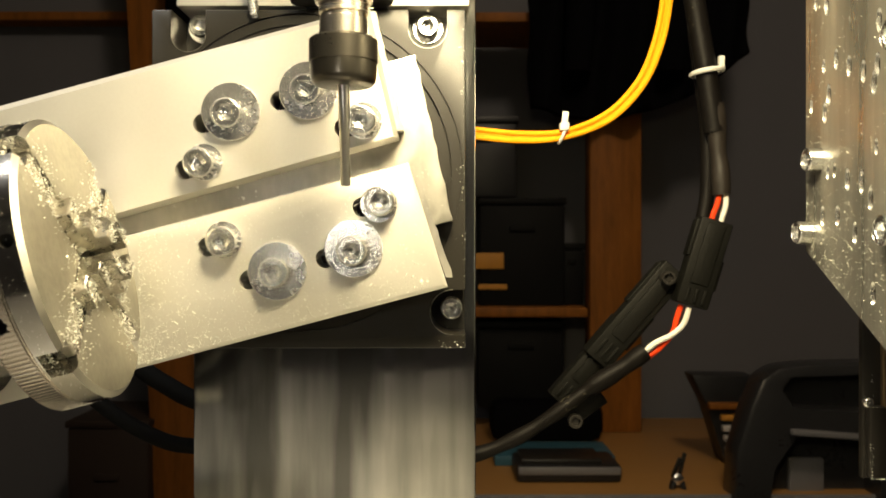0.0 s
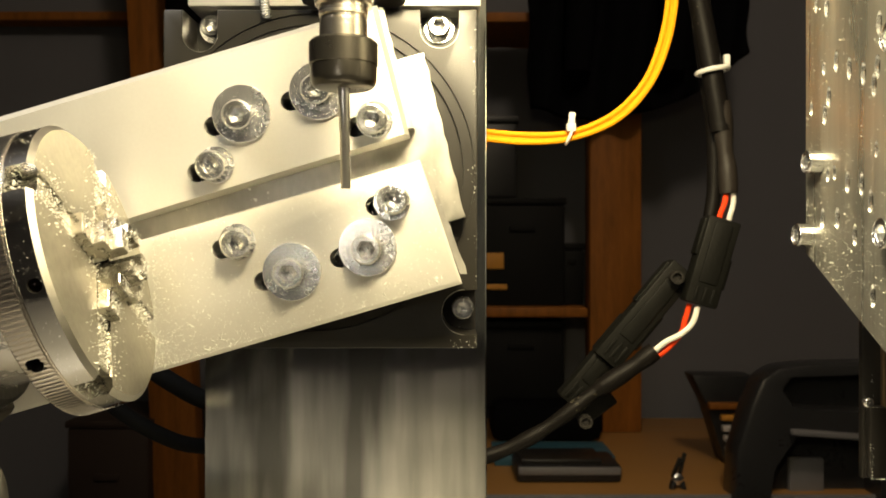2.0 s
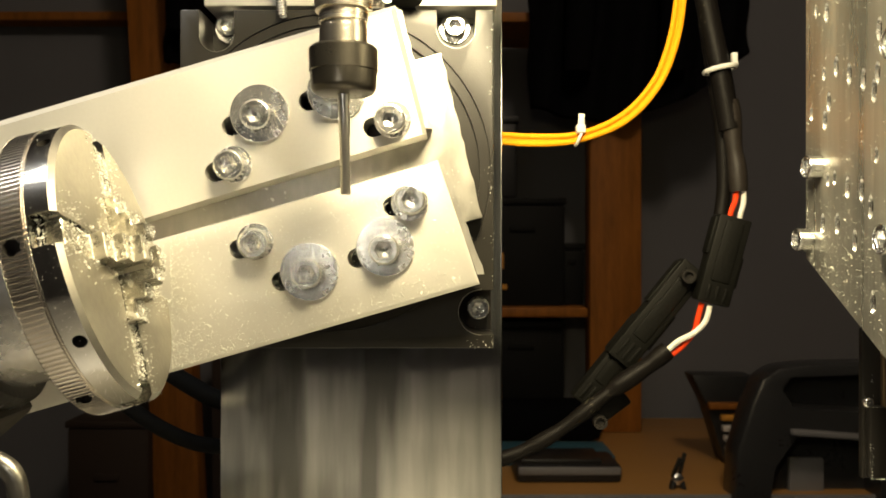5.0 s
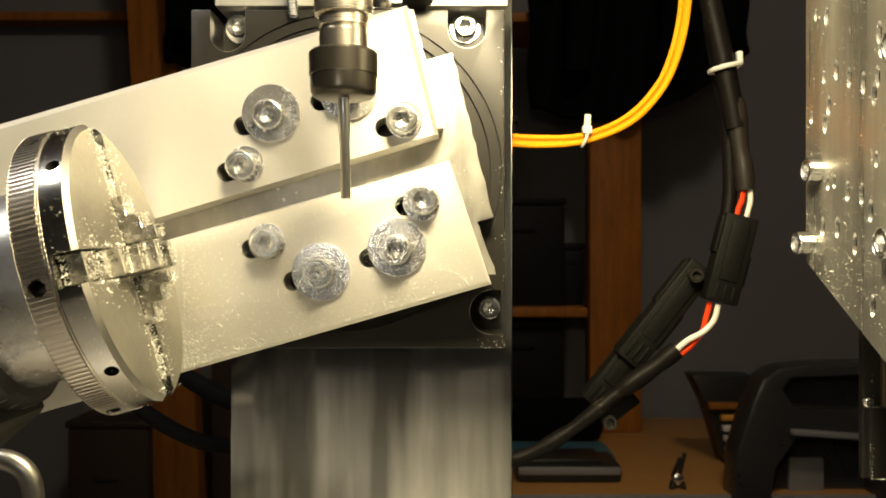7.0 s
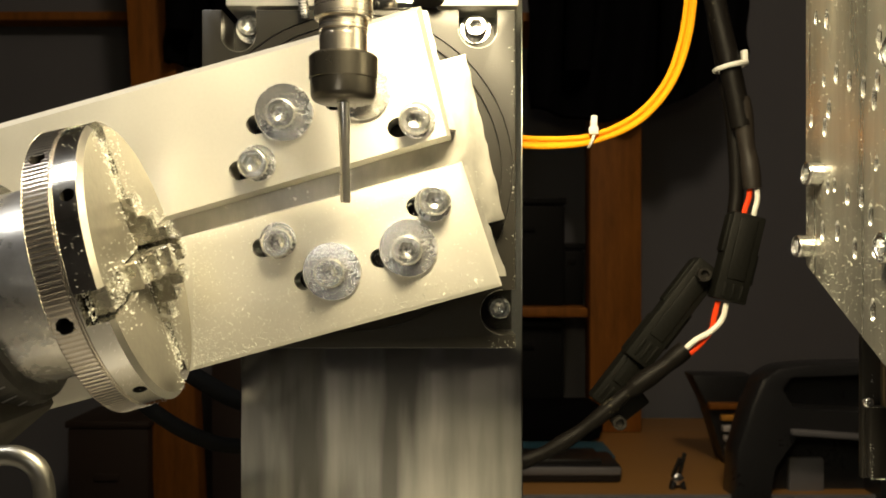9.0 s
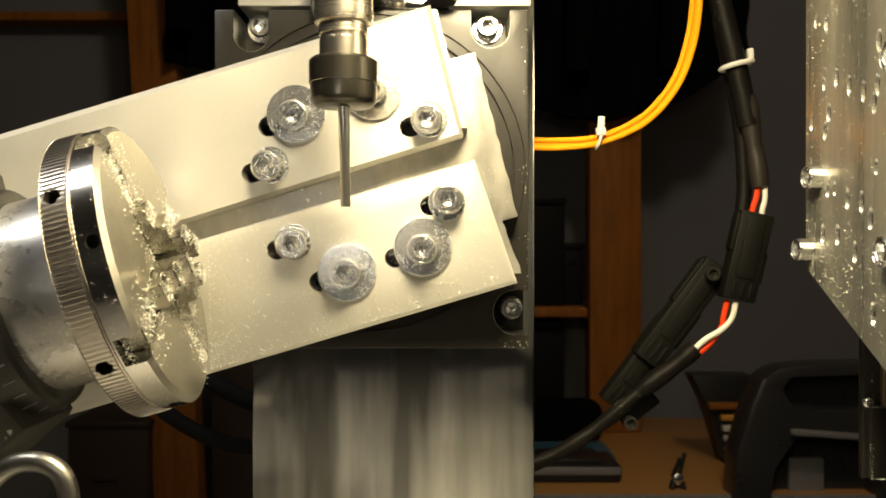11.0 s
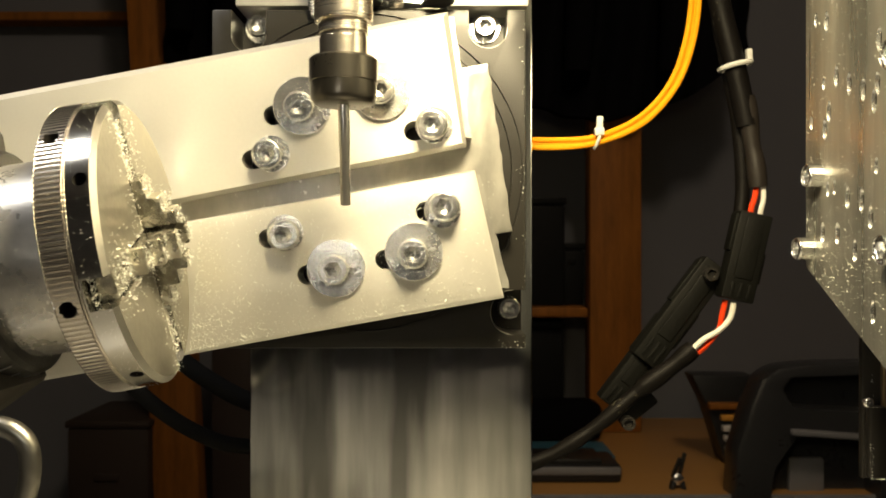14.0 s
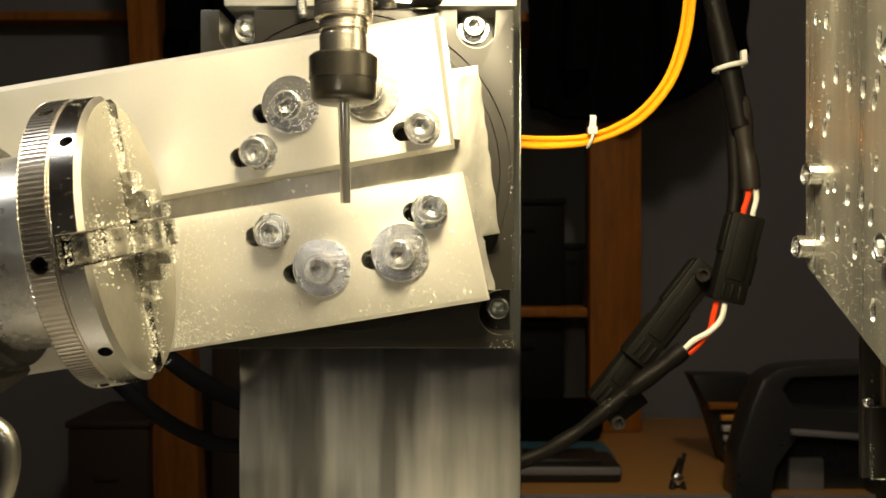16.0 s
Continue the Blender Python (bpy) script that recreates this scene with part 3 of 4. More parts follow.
# swarf scattered over the lower plate
rnd = random.Random(4)
bm = bmesh.new()
for i in range(2500):
    a = rnd.random()
    x, z = -0.05722 + (0.04045 - -0.05722) * a ** 2.0, 0.0
    top = -0.01292 + (x - -0.05722) * 0.262
    low = -0.05844 + (x - -0.05722) * 0.268
    z = low + (top - low) * (rnd.random() ** 1.7) * (0.96 if a < 0.5 else 0.9) + 0.0008
    s = rnd.uniform(0.00005, 0.00018) * (2.6 if rnd.random() < 0.05 else 1)
    box((x, -0.0002, z), (s * rnd.uniform(1, 4.5), 0.0002, s * 0.8), Matrix.Rotation(rnd.uniform(0, 3.1), 4, "Y") @ Matrix.Rotation(rnd.uniform(-0.5, 0.5), 4, "X"), bm=bm)
tagged(part("swarf", bm, CHIP, arm, "fine bright aluminium chips"), kind="stuff")

# ---- rotary axis behind the chuck, carried by the arm ----
KX, KY, KZ = BX - 0.0574, 0.232, BZ - 0.0212       # centre of the chuck's face with the arm at rest
TILT = 14.2
rotary = thing("rotary_axis", "rotary axis with worn steel hub and engraved black dial", "rotary table", (KX, KY, KZ))
AXLE = Matrix.Rotation(radians(-TILT), 4, "Y") @ Matrix.Rotation(radians(3.9), 4, "Z")
part("hub", lathe([(-0.014, 0), (-0.014, 0.0265), (-0.0155, 0.0270), (-0.0335, 0.0270), (-0.0345, 0.0262), (-0.0345, 0)], 96, AXLE), HUB, rotary, "worn steel hub")
part("dial", lathe([(-0.0335, 0), (-0.0335, 0.030), (-0.0345, 0.0312), (-0.046, 0.034), (-0.047, 0.036), (-0.085, 0.036), (-0.085, 0)], 96, AXLE), DIAL, rotary, "black dial with worn engraved marks")
part("gear_case", box((-0.085, 0.008, -0.012), (0.06, 0.078, 0.085), AXLE, 0.006), BLACKPAINT, rotary, "black cast gear case")
part("clamp_block", box((-0.0515, -0.010, -0.0475), (0.046, 0.030, 0.022), Matrix.Rotation(radians(-40), 4, "Y"), 0.002), GRIMY, rotary, "grimy clamp block dusted with chips")
bm = bmesh.new()
for k in range(36):
    w = radians(10 * k)
    long = k % 3 == 0
    m = AXLE @ Matrix.Rotation(w, 4, "X") @ Matrix.Translation((-0.0385 if long else -0.0375, 0, 0.0321 if long else 0.0318)) @ Matrix.Rotation(radians(13.5), 4, "Y")
    tick = box((0, 0, 0), (0.0055 if long else 0.003, 0.0005, 0.0006))
    if long:
        box((-0.0045, 0.0022, 0.0), (0.0026, 0.0018, 0.0005), bm=tick)
    tick.transform(m)
    me = bpy.data.meshes.new("tick")
    tick.to_mesh(me)
    tick.free()
    bm.from_mesh(me)
    bpy.data.meshes.remove(me)
words = bpy.data.curves.new("numeral", "FONT")
words.body, words.size, words.extrude = "80", 0.0042, 0.0002
words.align_x, words.align_y = "CENTER", "CENTER"
holder = new("numeral", words)
bpy.context.view_layer.update()
me = bpy.data.meshes.new_from_object(holder.evaluated_get(bpy.context.evaluated_depsgraph_get()))
bpy.data.objects.remove(holder)
wo = radians(-38)
out = Vector((0, -math.cos(wo), math.sin(wo)))
along = Vector((1, 0, 0))
face = Matrix((along, out.cross(along), out)).transposed().to_4x4()
me.transform(AXLE @ Matrix.Translation(out * 0.0338 + along * -0.0425) @ face @ Matrix.Rotation(radians(13), 4, "Y"))
me.materials.append(GREYPLASTIC)
numeral = new("numeral", me)
numeral.parent = rotary
part("scale_marks", bm, GREYPLASTIC, rotary, "pale worn scale marks")
hx, hy, hz = -0.0168, -0.042, -0.0538
loop = [(hx - 0.046, hy, hz - 0.042), (hx - 0.026, hy, hz - 0.017), (hx - 0.0150, hy, hz - 0.0015), (hx - 0.0065, hy, hz + 0.0072), (hx + 0.0010, hy, hz + 0.0090),
        (hx + 0.0068, hy, hz + 0.0060), (hx + 0.0085, hy, hz - 0.0010), (hx + 0.0068, hy, hz - 0.0100), (hx + 0.0005, hy, hz - 0.0210), (hx - 0.012, hy, hz - 0.036)]
part("handle_loop", tube(loop, 0.0024, 16, 8), DULL, rotary, "bent bright steel handle")
part("handle_stem", tube([(hx - 0.012, hy, hz - 0.036), (hx - 0.030, hy + 0.010, hz - 0.045), (hx - 0.046, hy, hz - 0.042), (hx - 0.075, hy + 0.03, hz - 0.030), (-0.095, 0.0, -0.045)], 0.0026, 16, 8), DULL, rotary)

# ---- chuck ----
chuck = thing("lathe_chuck", "four-jaw steel chuck with a knurled ring, covered in chips", "chuck", (KX, KY, KZ))
R = 0.0400
body = part("chuck_body", lathe([(-0.0073, 0), (-0.0073, R - 0.0004), (-0.0069, R), (-0.0012, R), (0.0, R - 0.0016), (0.0, 0.0)], 128), CHROME, chuck, "polished steel chuck body")
ringpart = part("knurled_ring", lathe([(-0.0148, 0.024), (-0.0148, R - 0.0008), (-0.0144, R), (-0.0142, knurl(R + 0.0003, 180, 0.0006)), (-0.0080, knurl(R + 0.0003, 180, 0.0006)), (-0.0078, R - 0.0006), (-0.0075, R - 0.0006), (-0.0075, 0.024), (-0.0148, 0.024)], 720), STEEL, chuck, "knurled steel scroll ring", angle=20)


def radial(w, x, r0, r1, radius):
    """A drill reaching inwards at the angle w from the lens's side, upwards."""
    d = Vector((0, -math.cos(w), math.sin(w)))
    m = Matrix.Translation(Vector((x, 0, 0)) + d * r0) @ d.to_track_quat("X", "Z").to_matrix().to_4x4()
    return lathe([(0, 0), (0, radius), (r1 - r0, radius), (r1 - r0, 0)], 20, m)


HOLES_AT = [radians(a) for a in (6.6, 88.9, 180, 270)]
PINS_AT = [radians(a) for a in (44.2, 109.8, 175.4, 273, 338.6)]
JAW = radians(48.0)
cuts = [radial(w, -0.0034, R - 0.009, R + 0.004, 0.0018) for w in HOLES_AT]


def turned(w):
    """Radial frame: local y outwards along the angle w, x along the axle."""
    o, a = Vector((0, -math.cos(w), math.sin(w))), Vector((1, 0, 0))
    return Matrix((a, o, a.cross(o))).transposed().to_4x4()


cross = []
for k in range(4):
    t = turned(JAW + k * math.pi / 2)
    cross += [t @ Vector((0, 0.052, 0.0041)), t @ Vector((0, 0.052, -0.0041)), t @ Vector((0, 0.0041, -0.0041))]
bm = bmesh.new()
f = bm.faces.new([bm.verts.new((-0.0065, v.y, v.z)) for v in cross])
r = bmesh.ops.extrude_face_region(bm, geom=[f])
bmesh.ops.translate(bm, vec=(0.013, 0, 0), verts=[v for v in r["geom"] if isinstance(v, bmesh.types.BMVert)])
carve(body, [bm] + cuts)
body.data.materials.append(FACE)
for poly in body.data.polygons:
    if poly.normal.x > 0.9 and poly.center.x > -0.001:
        poly.material_index = 1
body.data.materials.append(BEVEL)
for poly in body.data.polygons:
    if 0.3 < poly.normal.x < 0.9 and -0.0012 < poly.center.x < 0.0:
        poly.material_index = 2
carve(ringpart, [radial(w, -0.0112, R - 0.009, R + 0.004, 0.0021) for w in PINS_AT])
# Walls of the chuck's holes are coloured dark for the shade in them.
for ob, places, px, wide in ((body, HOLES_AT, -0.0034, 0.0021), (ringpart, PINS_AT, -0.0112, 0.0024)):
    ob.data.materials.append(BORESHADE)
    for poly in ob.data.polygons:
        c = poly.center
        for w in places:
            d = Vector((0, -math.cos(w), math.sin(w)))
            off = c - Vector((px, 0, 0)) - d * c.dot(d)
            if c.dot(d) > 0.030 and off.length < wide and abs(poly.normal.dot(d)) < 0.5 and c.dot(d) < R - 0.0010:
                poly.material_index = len(ob.data.materials) - 1
for k in range(4):
    m = turned(JAW + k * math.pi / 2)
    prof = [(-0.0055, 0.0048), (0.0095, 0.0048), (0.0095, 0.0085), (0.0062, 0.0085), (0.0062, 0.0128), (0.0030, 0.0128), (0.0030, 0.0185), (-0.0008, 0.0185), (-0.0008, 0.0345), (-0.0055, 0.0345)]
    bm = bmesh.new()
    f = bm.faces.new([bm.verts.new((a, r, -0.0038)) for a, r in prof])
    r = bmesh.ops.extrude_face_region(bm, geom=[f])
    bmesh.ops.translate(bm, vec=(0, 0, 0.0076), verts=[v for v in r["geom"] if isinstance(v, bmesh.types.BMVert)])
    bmesh.ops.recalc_face_normals(bm, faces=bm.faces)
    bmesh.ops.bevel(bm, geom=bm.edges[:], offset=0.0003, segments=1, affect="EDGES")
    bm.transform(m)
    part("jaw", bm, JAWS, chuck, "stepped steel jaw")
rnd = random.Random(8)
bm = bmesh.new()
for i in range(3600):
    if i < 3200:
        w = JAW + rnd.randrange(4) * math.pi / 2
        rr, off = rnd.uniform(0.002, 0.0385), rnd.gauss(0, 0.0030) if i % 6 else rnd.uniform(-0.012, 0.012)
        h = 0.0002 + abs(rnd.gauss(0, 0.0005))
        if abs(off) < 0.0038:
            h += -0.0055 if rr < 0.0048 else 0.0095 if rr < 0.0085 else 0.0062 if rr < 0.0128 else 0.0030 if rr < 0.0185 else -0.0008 if rr < 0.0345 else -0.0058
        elif abs(off) < 0.0043:
            off *= 1.2
        p = turned(w) @ Vector((h, rr, off))
    else:
        w, rr = rnd.uniform(0, 6.28), R + 0.0002
        p = turned(w) @ Vector((-rnd.uniform(0.001, 0.008), rr, 0))
        i += 6000
    s = rnd.uniform(0.00008, 0.00024) * (1.8 if i < 260 else 1 if i < 6000 else 0.6)
    box(p, (s, s * rnd.uniform(1, 2.5), s * 0.7), Euler((rnd.uniform(0, 6), rnd.uniform(0, 6), rnd.uniform(0, 6))).to_matrix().to_4x4(), bm=bm)
tagged(part("swarf", bm, CHIP, chuck, "aluminium chips packed round the jaws"), kind="stuff")

# ---- spindle ----
SX, SY = -0.02743, 0.226
SZ = 1.24504                     # underside of the nut at the start
UP = Matrix.Rotation(radians(-90), 4, "Y")
spindle = thing("milling_spindle", "steel milling spindle with black collet nut and a slim cutter", "spindle", (SX, SY, SZ))
part("collet_nut", lathe([(0.0, 0.0018), (0.0, 0.0076), (0.0004, 0.0083), (0.0013, 0.0089), (0.0022, 0.0091), (0.0060, 0.0092), (0.0063, 0.0095), (0.0122, 0.0095), (0.0129, 0.0089), (0.0129, 0.0)], 64, UP), NUTBLACK, spindle, "black oxide collet nut")
part("spindle_nose", lathe([(0.0128, 0.0), (0.0128, 0.0066), (0.0182, 0.0066), (0.0184, 0.0063), (0.0194, 0.0063), (0.0196, 0.0068), (0.0225, 0.0068), (0.0228, 0.0079), (0.0249, 0.0081), (0.12, 0.0081), (0.12, 0)], 64, UP), NOSE, spindle, "shiny steel spindle nose with grooves")
part("cutter", lathe([(0.004, 0), (0.004, 0.00158), (-0.0115, 0.00158), (-0.0118, 0.0014), (-0.0272, 0.00138), (-0.0276, 0.0012), (-0.0276, 0)], 24, Matrix.Rotation(radians(-1.2), 4, "Y") @ UP), CARBIDE, spindle, "slim carbide cutter")

part("spindle_mount", box((0.0745, 0, 0.130), (0.155, 0.04, 0.02), bevel=0.001), SATIN, spindle, "aluminium arm that carries the spindle")

# ---- plate of the vertical slide ----
PX, PY = 0.1238, 0.0
slide = thing("slide_plate", "chip-dusted aluminium slide plate with tapped holes", "plate", (PX, PY, Z0))
me_bm = bmesh.new()
prof = [(0.280, 0.20), (0.280, -0.001), (0.229, -0.0290), (0.150, -0.0720), (0.02, -0.0720), (0.02, 0.20)]
f = me_bm.faces.new([me_bm.verts.new((0, y, z)) for y, z in prof])
r = bmesh.ops.extrude_face_region(me_bm, geom=[f])
bmesh.ops.translate(me_bm, vec=(0.010, 0, 0), verts=[v for v in r["geom"] if isinstance(v, bmesh.types.BMVert)])
bmesh.ops.recalc_face_normals(me_bm, faces=me_bm.faces)
bmesh.ops.bevel(me_bm, geom=me_bm.edges[:], offset=0.0006, segments=2, affect="EDGES")
board = part("plate_body", me_bm, DUSTY, slide)
cuts = []
HOLES = ((1458, 118, 0), (1480, 105, 1), (1503, 117, 1), (1528, 126, 1), (1553, 114, 1), (1547, 146, 1), (1467, 168, 1), (1460, 200, 1), (1551, 260, 0), (1463, 10, 1), (1444, 8, 0), (1556, 36, 1),
         (1465, 305, 0), (1477, 302, 0), (1500, 318, 1), (1525, 322, 1), (1541, 352, 1), (1456, 383, 1), (1482, 383, 1), (1513, 412, 1), (1545, 520, 1), (1436, 190, 0))
for px, py, large in HOLES:
    y = PX / ((px - 784) / 1450)
    z = (441 - py) / 1450 * y
    q = 0.0023 if large else 0.0014
    cuts.append(lathe([(-0.001, 0), (-0.001, q + 0.0016), (0.0010, q), (0.009, q), (0.009, 0)], 24, Matrix.Translation((0, y, z)) @ Matrix.Diagonal((1, 0.48, 1.15, 1))))
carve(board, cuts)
# Shade inside the tapped holes is painted onto their walls.
board.data.materials.append(BORESHADE)
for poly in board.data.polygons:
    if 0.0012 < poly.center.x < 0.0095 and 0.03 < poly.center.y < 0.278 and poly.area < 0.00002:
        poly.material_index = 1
# Brighter steel set on the countersinks to give their rims a glint.
board.data.materials.append(WASHER)
for poly in board.data.polygons:
    if poly.center.x < 0.0012 and 0.15 < abs(poly.normal.x) < 0.95 and 0.03 < poly.center.y < 0.278 and -0.07 < poly.center.z and poly.area < 0.00001:
        poly.material_index = 2
for px, py, d in ((1450, 283, 0.0080), (1432, 412, 0.0080), (1586, 408, 0.0090), (1600, 60, 0.0090)):
    y = PX / ((px - 784) / 1450)
    bm = screw_mesh(d, 0.0046, 48)
    bm.transform(Matrix.Rotation(radians(-90), 4, "Z"))
    part("screw", bm, ZINC, slide, "socket cap screw", (0.0, y, (441 - py) / 1450 * y))

rnd = random.Random(12)
bm = bmesh.new()
for i in range(1500):
    y = 0.279 - 0.075 * rnd.random() ** 1.5
    z = rnd.uniform(-0.03, 0.09) if rnd.random() < 0.5 else rnd.gauss(-0.004, 0.014)
    if z < -0.001 - (0.280 - y) * 0.549 + 0.001:
        continue
    s = rnd.uniform(0.00004, 0.00013) * (2 if rnd.random() < 0.05 else 1)
    box((-0.0001, y, z), (0.0002, s * rnd.uniform(1, 3), s), Matrix.Rotation(rnd.uniform(0, 3.1), 4, "X"), bm=bm)
tagged(part("swarf", bm, CHIP, slide, "fine bright chips clinging to the plate"), kind="stuff")
part("guide_carriage", box((0.0115, 0.262, 0.06), (0.0028, 0.03, 0.05), bevel=0.0006), BLACKPAINT, slide)

# ---- cables ----
OD = 0.36
orange = thing("orange_wires", "pair of orange wires bound with a white cable tie", "wire", (0.09956, OD, 1.30949))
ox, oz = 0.09956, 1.30949
for k, (o, dy) in enumerate(((0, 0), (7, 0.0012), (14, 0.0))):
    bend = 1 - 0.35 * (k == 1)
    pts = [(-0.00596 - ox, dy, 1.25363 - oz - o * 0.00022), (0.01341 - ox, dy, 1.25263 - oz - o * 0.00024), (0.03252 - ox, dy, 1.25090 - oz - o * 0.00024), (0.05239 - ox, dy, 1.25164 - oz - o * 0.0002),
           (0.07150 - ox + o * 0.00010, dy, 1.25934 - oz - o * 0.0002), (0.08541 - ox + o * 0.00016, dy, 1.27349 - oz - o * 0.00016), (0.09286 - ox + o * 0.00022, dy, 1.29087 - oz - o * 0.0001),
           (0.09658 - ox + o * 0.00024, dy, 1.30949 - oz), (0.09832 - ox + o * 0.00024, dy, 1.33183 - oz)]
    part("wire", tube(pts, 0.00120, 10, 8), ORANGE, orange)
tie = part("cable_tie", tube([(0.05239 - ox + 0.0033 * math.sin(w) * 0.45, -0.0002 + 0.0030 * math.cos(w), 1.24990 - oz + 0.0034 * math.sin(w)) for w in [0.4 * i for i in range(17)]], 0.0007, 8, 3), NYLON, orange, "white nylon cable tie")
part("tie_head", box((0.05288 - ox, -0.0025, 1.25338 - oz), (0.0042, 0.003, 0.0034), bevel=0.0005), NYLON, orange)
part("tie_tail", box((0.05338 - ox, -0.0018, 1.25710 - oz), (0.0028, 0.0010, 0.0062), Matrix.Rotation(radians(6), 4, "Y"), 0.0003), NYLON, orange)

KD = 0.37
lead = thing("sensor_cable", "black sensor cable with plugs, heat shrink, red and white wires", "cable", (0.11508, KD, 1.31253))
qx, qz = 0.11508, 1.31253


def C(px, py, dy=0.0):
    return ((px - 784) / 1450 * KD - qx, dy, Z0 + (441 - py) / 1450 * KD - qz)


part("upper_sheath", tube([C(1212, -110), C(1224, -30), C(1235, 40), C(1249, 120), C(1259, 190), C(1265, 235)], 0.0048, 16), RUBBER, lead)
part("heat_shrink", tube([C(1264, 184), C(1268, 225), C(1271, 270), C(1275, 300), C(1277, 345)], lambda t: 0.0044 - 0.0006 * t + 0.0004 * math.sin(t * 9), 16), SHRINK, lead, "crinkled dark heat-shrink sleeve")
part("side_cable", tube([C(1285, -110, 0.008), C(1240, 0, 0.008), C(1250, 110, 0.010), C(1262, 220, 0.009), C(1263, 330, 0.009), C(1252, 400, 0.008)], 0.0034, 12), RUBBER, lead)
part("cable_tie", tube([(C(1251, 128)[0] + 0.0068 * math.cos(w), 0.0068 * math.sin(w), C(1251, 128)[2] + 0.0010 * math.cos(w)) for w in [0.42 * i for i in range(16)]], 0.0012, 8, 3), NYLON, lead, "white nylon cable tie")
part("tie_head", box((C(1275, 118)[0], -0.001, C(1275, 112)[2]), (0.0026, 0.003, 0.0060), bevel=0.0005), NYLON, lead)
part("wire", tube([C(1274, 335), C(1270, 360), C(1262, 380), C(1257, 400)], 0.0013, 10), RED, lead, "red wire")
part("wire", tube([C(1284, 335, -0.001), C(1283, 365, -0.001), C(1277, 385, -0.001), C(1274, 405)], 0.0012, 10), WHITE, lead, "white wire")


def plug(px, py, ang, w, h, d, name, label, back=0.0):
    m = Matrix.Translation(C(px, py, back)) @ Matrix.Rotation(radians(ang), 4, "Y")
    bm = box((0, 0, 0), (w, d, h), bevel=0.0010)
    box((0, -d / 2, 0.1 * h), (w * 0.55, 0.0016, h * 0.7), bevel=0.0005, bm=bm)
    box((-w * 0.52, 0, 0.25 * h), (0.0016, d * 0.7, h * 0.42), bevel=0.0004, bm=bm)
    box((w * 0.52, 0, -0.1 * h), (0.0016, d * 0.7, h * 0.35), bevel=0.0004, bm=bm)
    for k in (-1, 0, 1):
        box((w * 0.25 * k, -d / 2 - 0.0003, -0.38 * h), (w * 0.10, 0.0010, h * 0.16), bevel=0.0002, bm=bm)
    bm.transform(m)
    return part(name, bm, PLUG, lead, label)


plug(1242, 466, 17, 0.0150, 0.040, 0.010, "plug", "black plug connector")
part("wire", tube([C(1205, 540), C(1197, 566), C(1189, 592), C(1165, 618), C(1140, 636)], 0.0013, 10), RED, lead, "red wire")
part("wire", tube([C(1218, 545, -0.001), C(1208, 572, -0.0018), C(1186, 592, -0.0024), C(1158, 606, -0.0022), C(1133, 627, -0.0016)], 0.0013, 10), WHITE, lead, "white wire")
plug(1132, 560, 41, 0.0135, 0.056, 0.010, "hood_connector", "black connector hood with thumb screws", 0.010)
plug(1058, 645, 41, 0.0115, 0.050, 0.010, "hood_connector", "black connector hood with thumb screws", 0.014)
for px, py in ((1182, 492), (1018, 745)):
    part("thumb_screw", lathe([(0, 0.0031), (0.004, 0.0031), (0.004, 0.0020), (0.002, 0.0018), (0.002, 0)], 24, Matrix.Translation(C(px, py, 0.002)) @ FRONT), BLACKPAINT, lead, "small dark thumb screw")
part("hood_flange", box(C(1040, 725, 0.012), (0.020, 0.005, 0.011), Matrix.Rotation(radians(-35), 4, "Y"), 0.001), PLUG, lead)
part("lower_sheath", tube([C(1142, 622), C(1100, 652), C(1040, 690), C(975, 738), C(915, 775), C(850, 802), C(780, 815)], lambda t: 0.0033 + 0.0008 * (t < 0.32) + 0.0003 * math.sin(t * 31), 16), RUBBER, lead, "dark cable in a dull sleeve")

loom = thing("black_hose", "black rubber hoses running behind the column", "hose", (CX, 0.345, Z0))


def L(px, py, y=0.345):
    return ((px - 784) / 1450 * y - CX, y - 0.345, (441 - py) / 1450 * y)


part("hose", tube([L(60, 600), L(150, 690), L(220, 745), L(290, 780), L(345, 790), L(440, 792)], 0.0033, 14), HOSE, loom)
part("hose", tube([L(140, 560, 0.35), L(240, 645, 0.35), L(300, 685, 0.35), L(345, 708, 0.35), L(440, 740, 0.35)], 0.0040, 14), HOSE, loom)

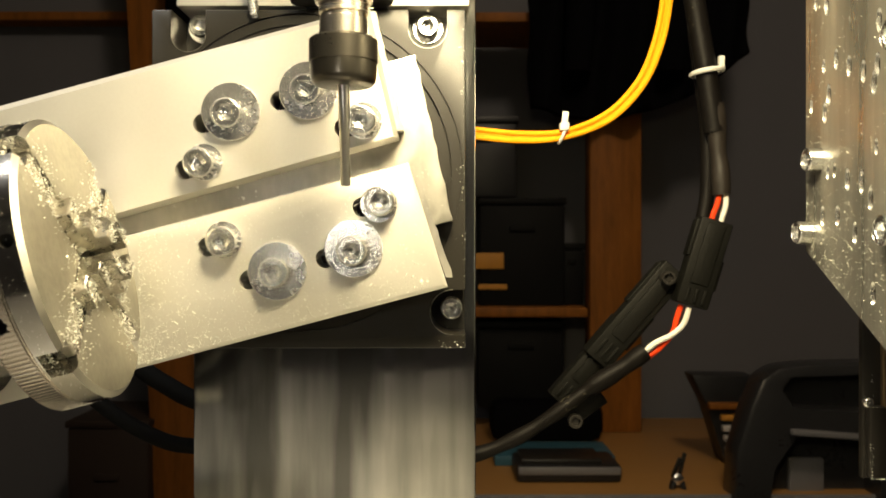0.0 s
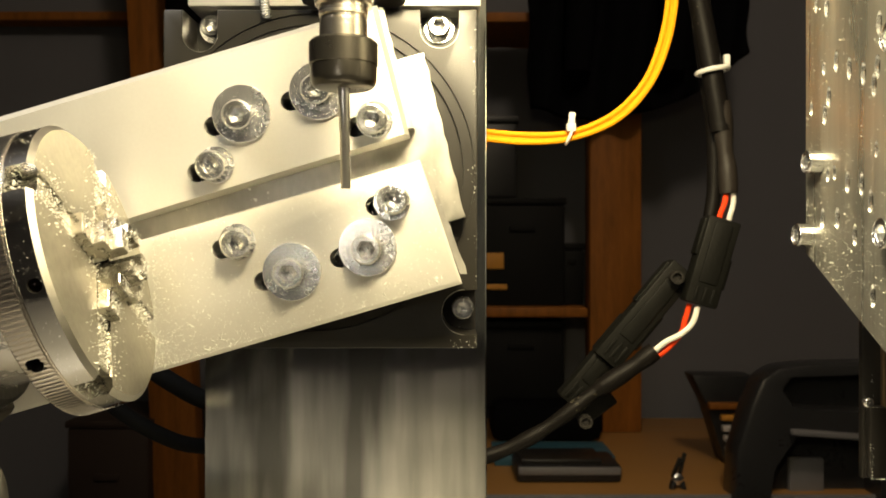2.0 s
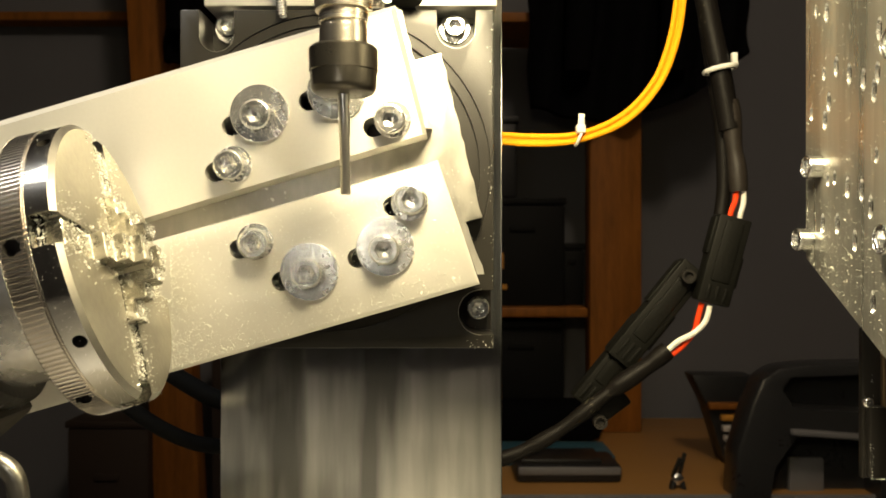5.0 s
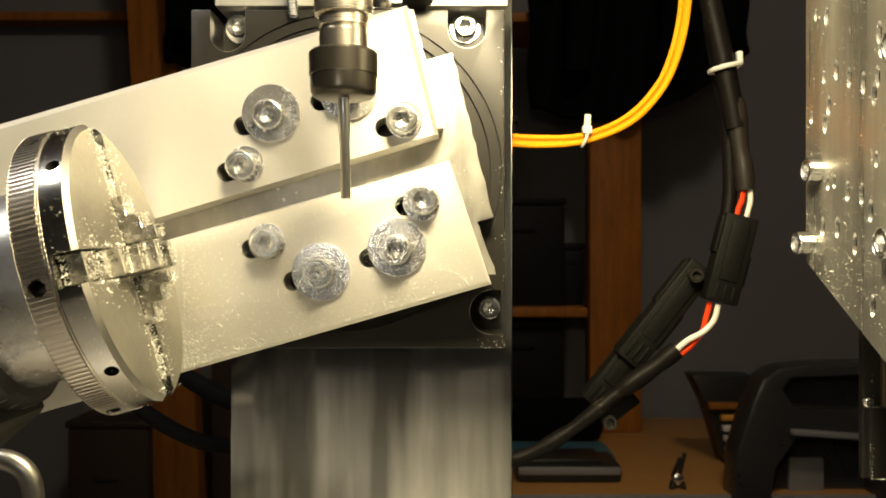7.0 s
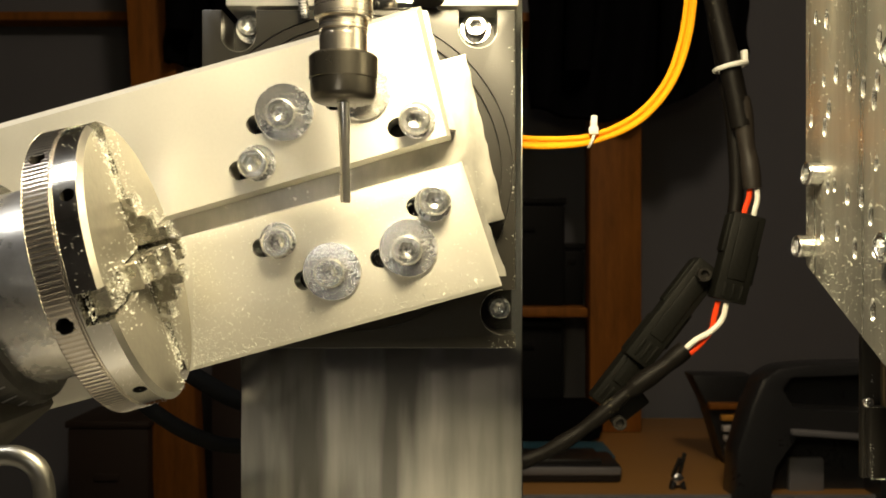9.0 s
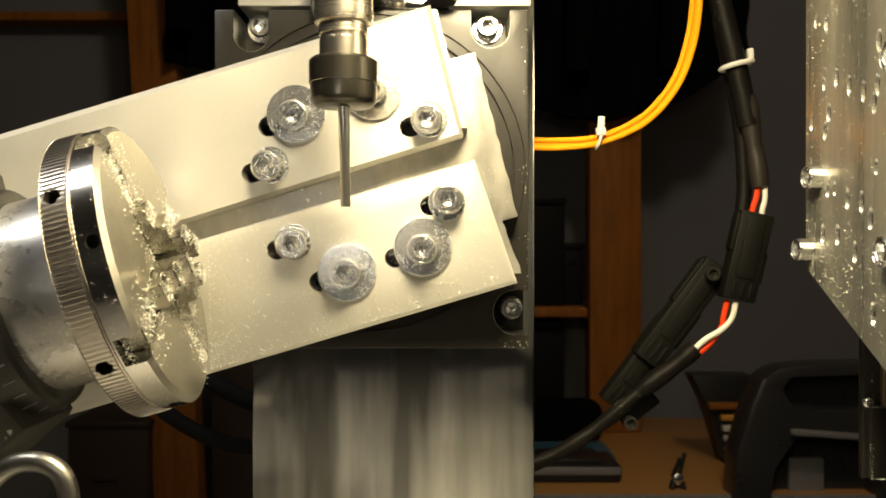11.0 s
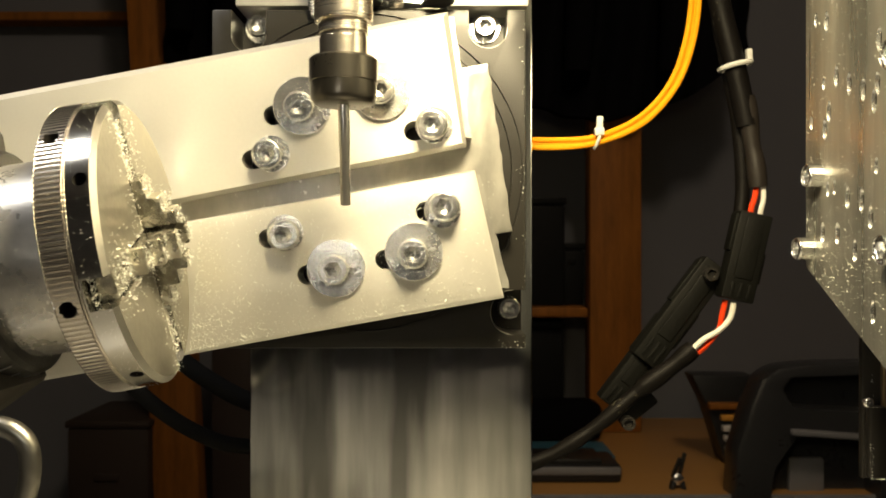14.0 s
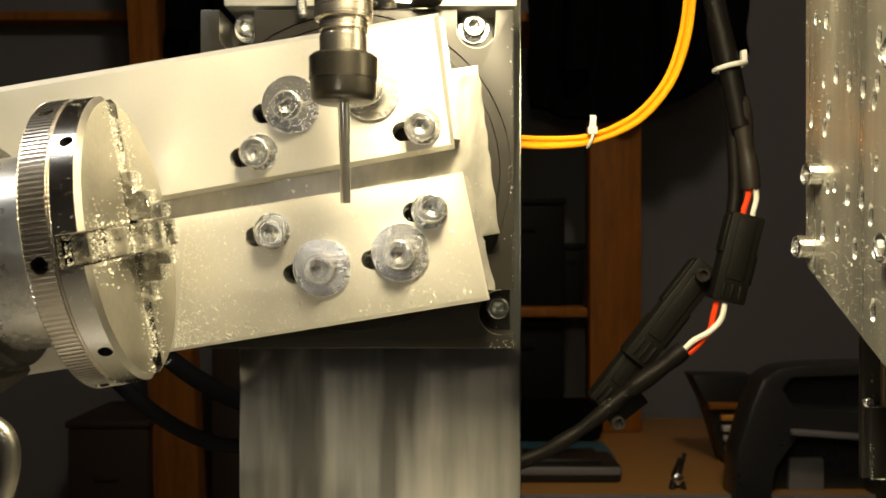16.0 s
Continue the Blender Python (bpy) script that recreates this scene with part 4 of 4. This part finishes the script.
# ---- what moves ----
# seconds, table travel (mm), arm swing (degrees), chuck turn (degrees), slide drop (mm)
MOVES = (
    (0, 0, 0, 0, 0), (0.5, 1.17, 0.75, 2.8, 0.08), (1, 2.18, 1.1, 6.4, 0.18), (1.5, 3.15, 1.36, 10, 0.42), (2, 4.24, 1.4, 13.5, 0.74),
    (2.5, 5.22, 1.4, 16.8, 1), (3, 6.2, 1.27, 20.4, 1.27), (3.5, 7.2, 1.17, 24.1, 1.56), (4, 8.17, 1.17, 27.4, 1.83), (5.2, 10.6, 1.25, 36.6, 2.5),
    (6.5, 13.12, 1.3, 46, 3.2), (7, 14.15, 1.22, 49.5, 3.5), (7.5, 15.2, 1.08, 53, 3.76), (8, 16.17, 0.94, 56.6, 4.03), (8.5, 17.12, 0.72, 60.4, 4.4),
    (9, 18.1, 0.52, 64.3, 4.67), (10.2, 20.6, 0.9, 73.9, 5.3), (11.5, 23.42, 1.9, 81.5, 5.92), (12, 23.57, 0.89, 79.6, 5.8), (12.5, 23.57, -0.81, 76.6, 5.7),
    (13, 23.57, -2.55, 73.5, 5.7), (13.5, 22.8, -3.78, 70.4, 5.52), (14, 21.72, -4.56, 67.2, 5.42), (14.5, 20.6, -5.1, 63.6, 5.25), (15, 19.55, -5.46, 60, 5.15),
    (15.5, 18.56, -5.54, 56.3, 4.95), (16, 17.5, -5.5, 53, 4.78),
)


def motions():
    swing = lambda a: Matrix.Rotation(radians(-a), 4, "Y")
    rows = {ob: [] for ob in (column, loom, arm, rotary, chuck, spindle, slide, orange, lead)}
    hinge = Vector((BX, BY, BZ))
    for t, s, a, c, d in MOVES:
        go = Matrix.Translation((s / 1000, 0, 0))
        rows[column].append((t, go @ Matrix.Translation((CX, CY, CZ))))
        rows[loom].append((t, go @ Matrix.Translation((CX, 0.345, Z0))))
        rows[arm].append((t, go @ Matrix.Translation(hinge) @ swing(a)))
        # Rotary axis and chuck take 0.88 of the travel, fitted to the camera's view.
        held = Matrix.Translation(((14.15 + 0.88 * (s - 14.15)) / 1000, 0, 0)) @ Matrix.Translation(hinge) @ swing(a) @ Matrix.Translation(Vector((KX, KY, KZ)) - hinge)
        rows[rotary].append((t, held))
        rows[chuck].append((t, held @ AXLE @ Matrix.Rotation(radians(c), 4, "X")))
        rows[spindle].append((t, Matrix.Translation((SX, SY, SZ - d / 1000))))
        rows[slide].append((t, Matrix.Translation((PX, PY, Z0 - d / 1000))))
        part_way = s / 23.57
        rows[orange].append((t, Matrix.Translation((ox + 0.0137 * part_way, OD, oz)) @ Matrix.Rotation(radians(-2.9 * part_way), 4, "Y")))
        rows[lead].append((t, Matrix.Translation((qx + 0.0115 * part_way, KD, qz + 0.0026 * part_way)) @ Matrix.Rotation(radians(-4.3 * part_way), 4, "Y")))
    for ob, r in rows.items():
        walk(ob, r)


motions()
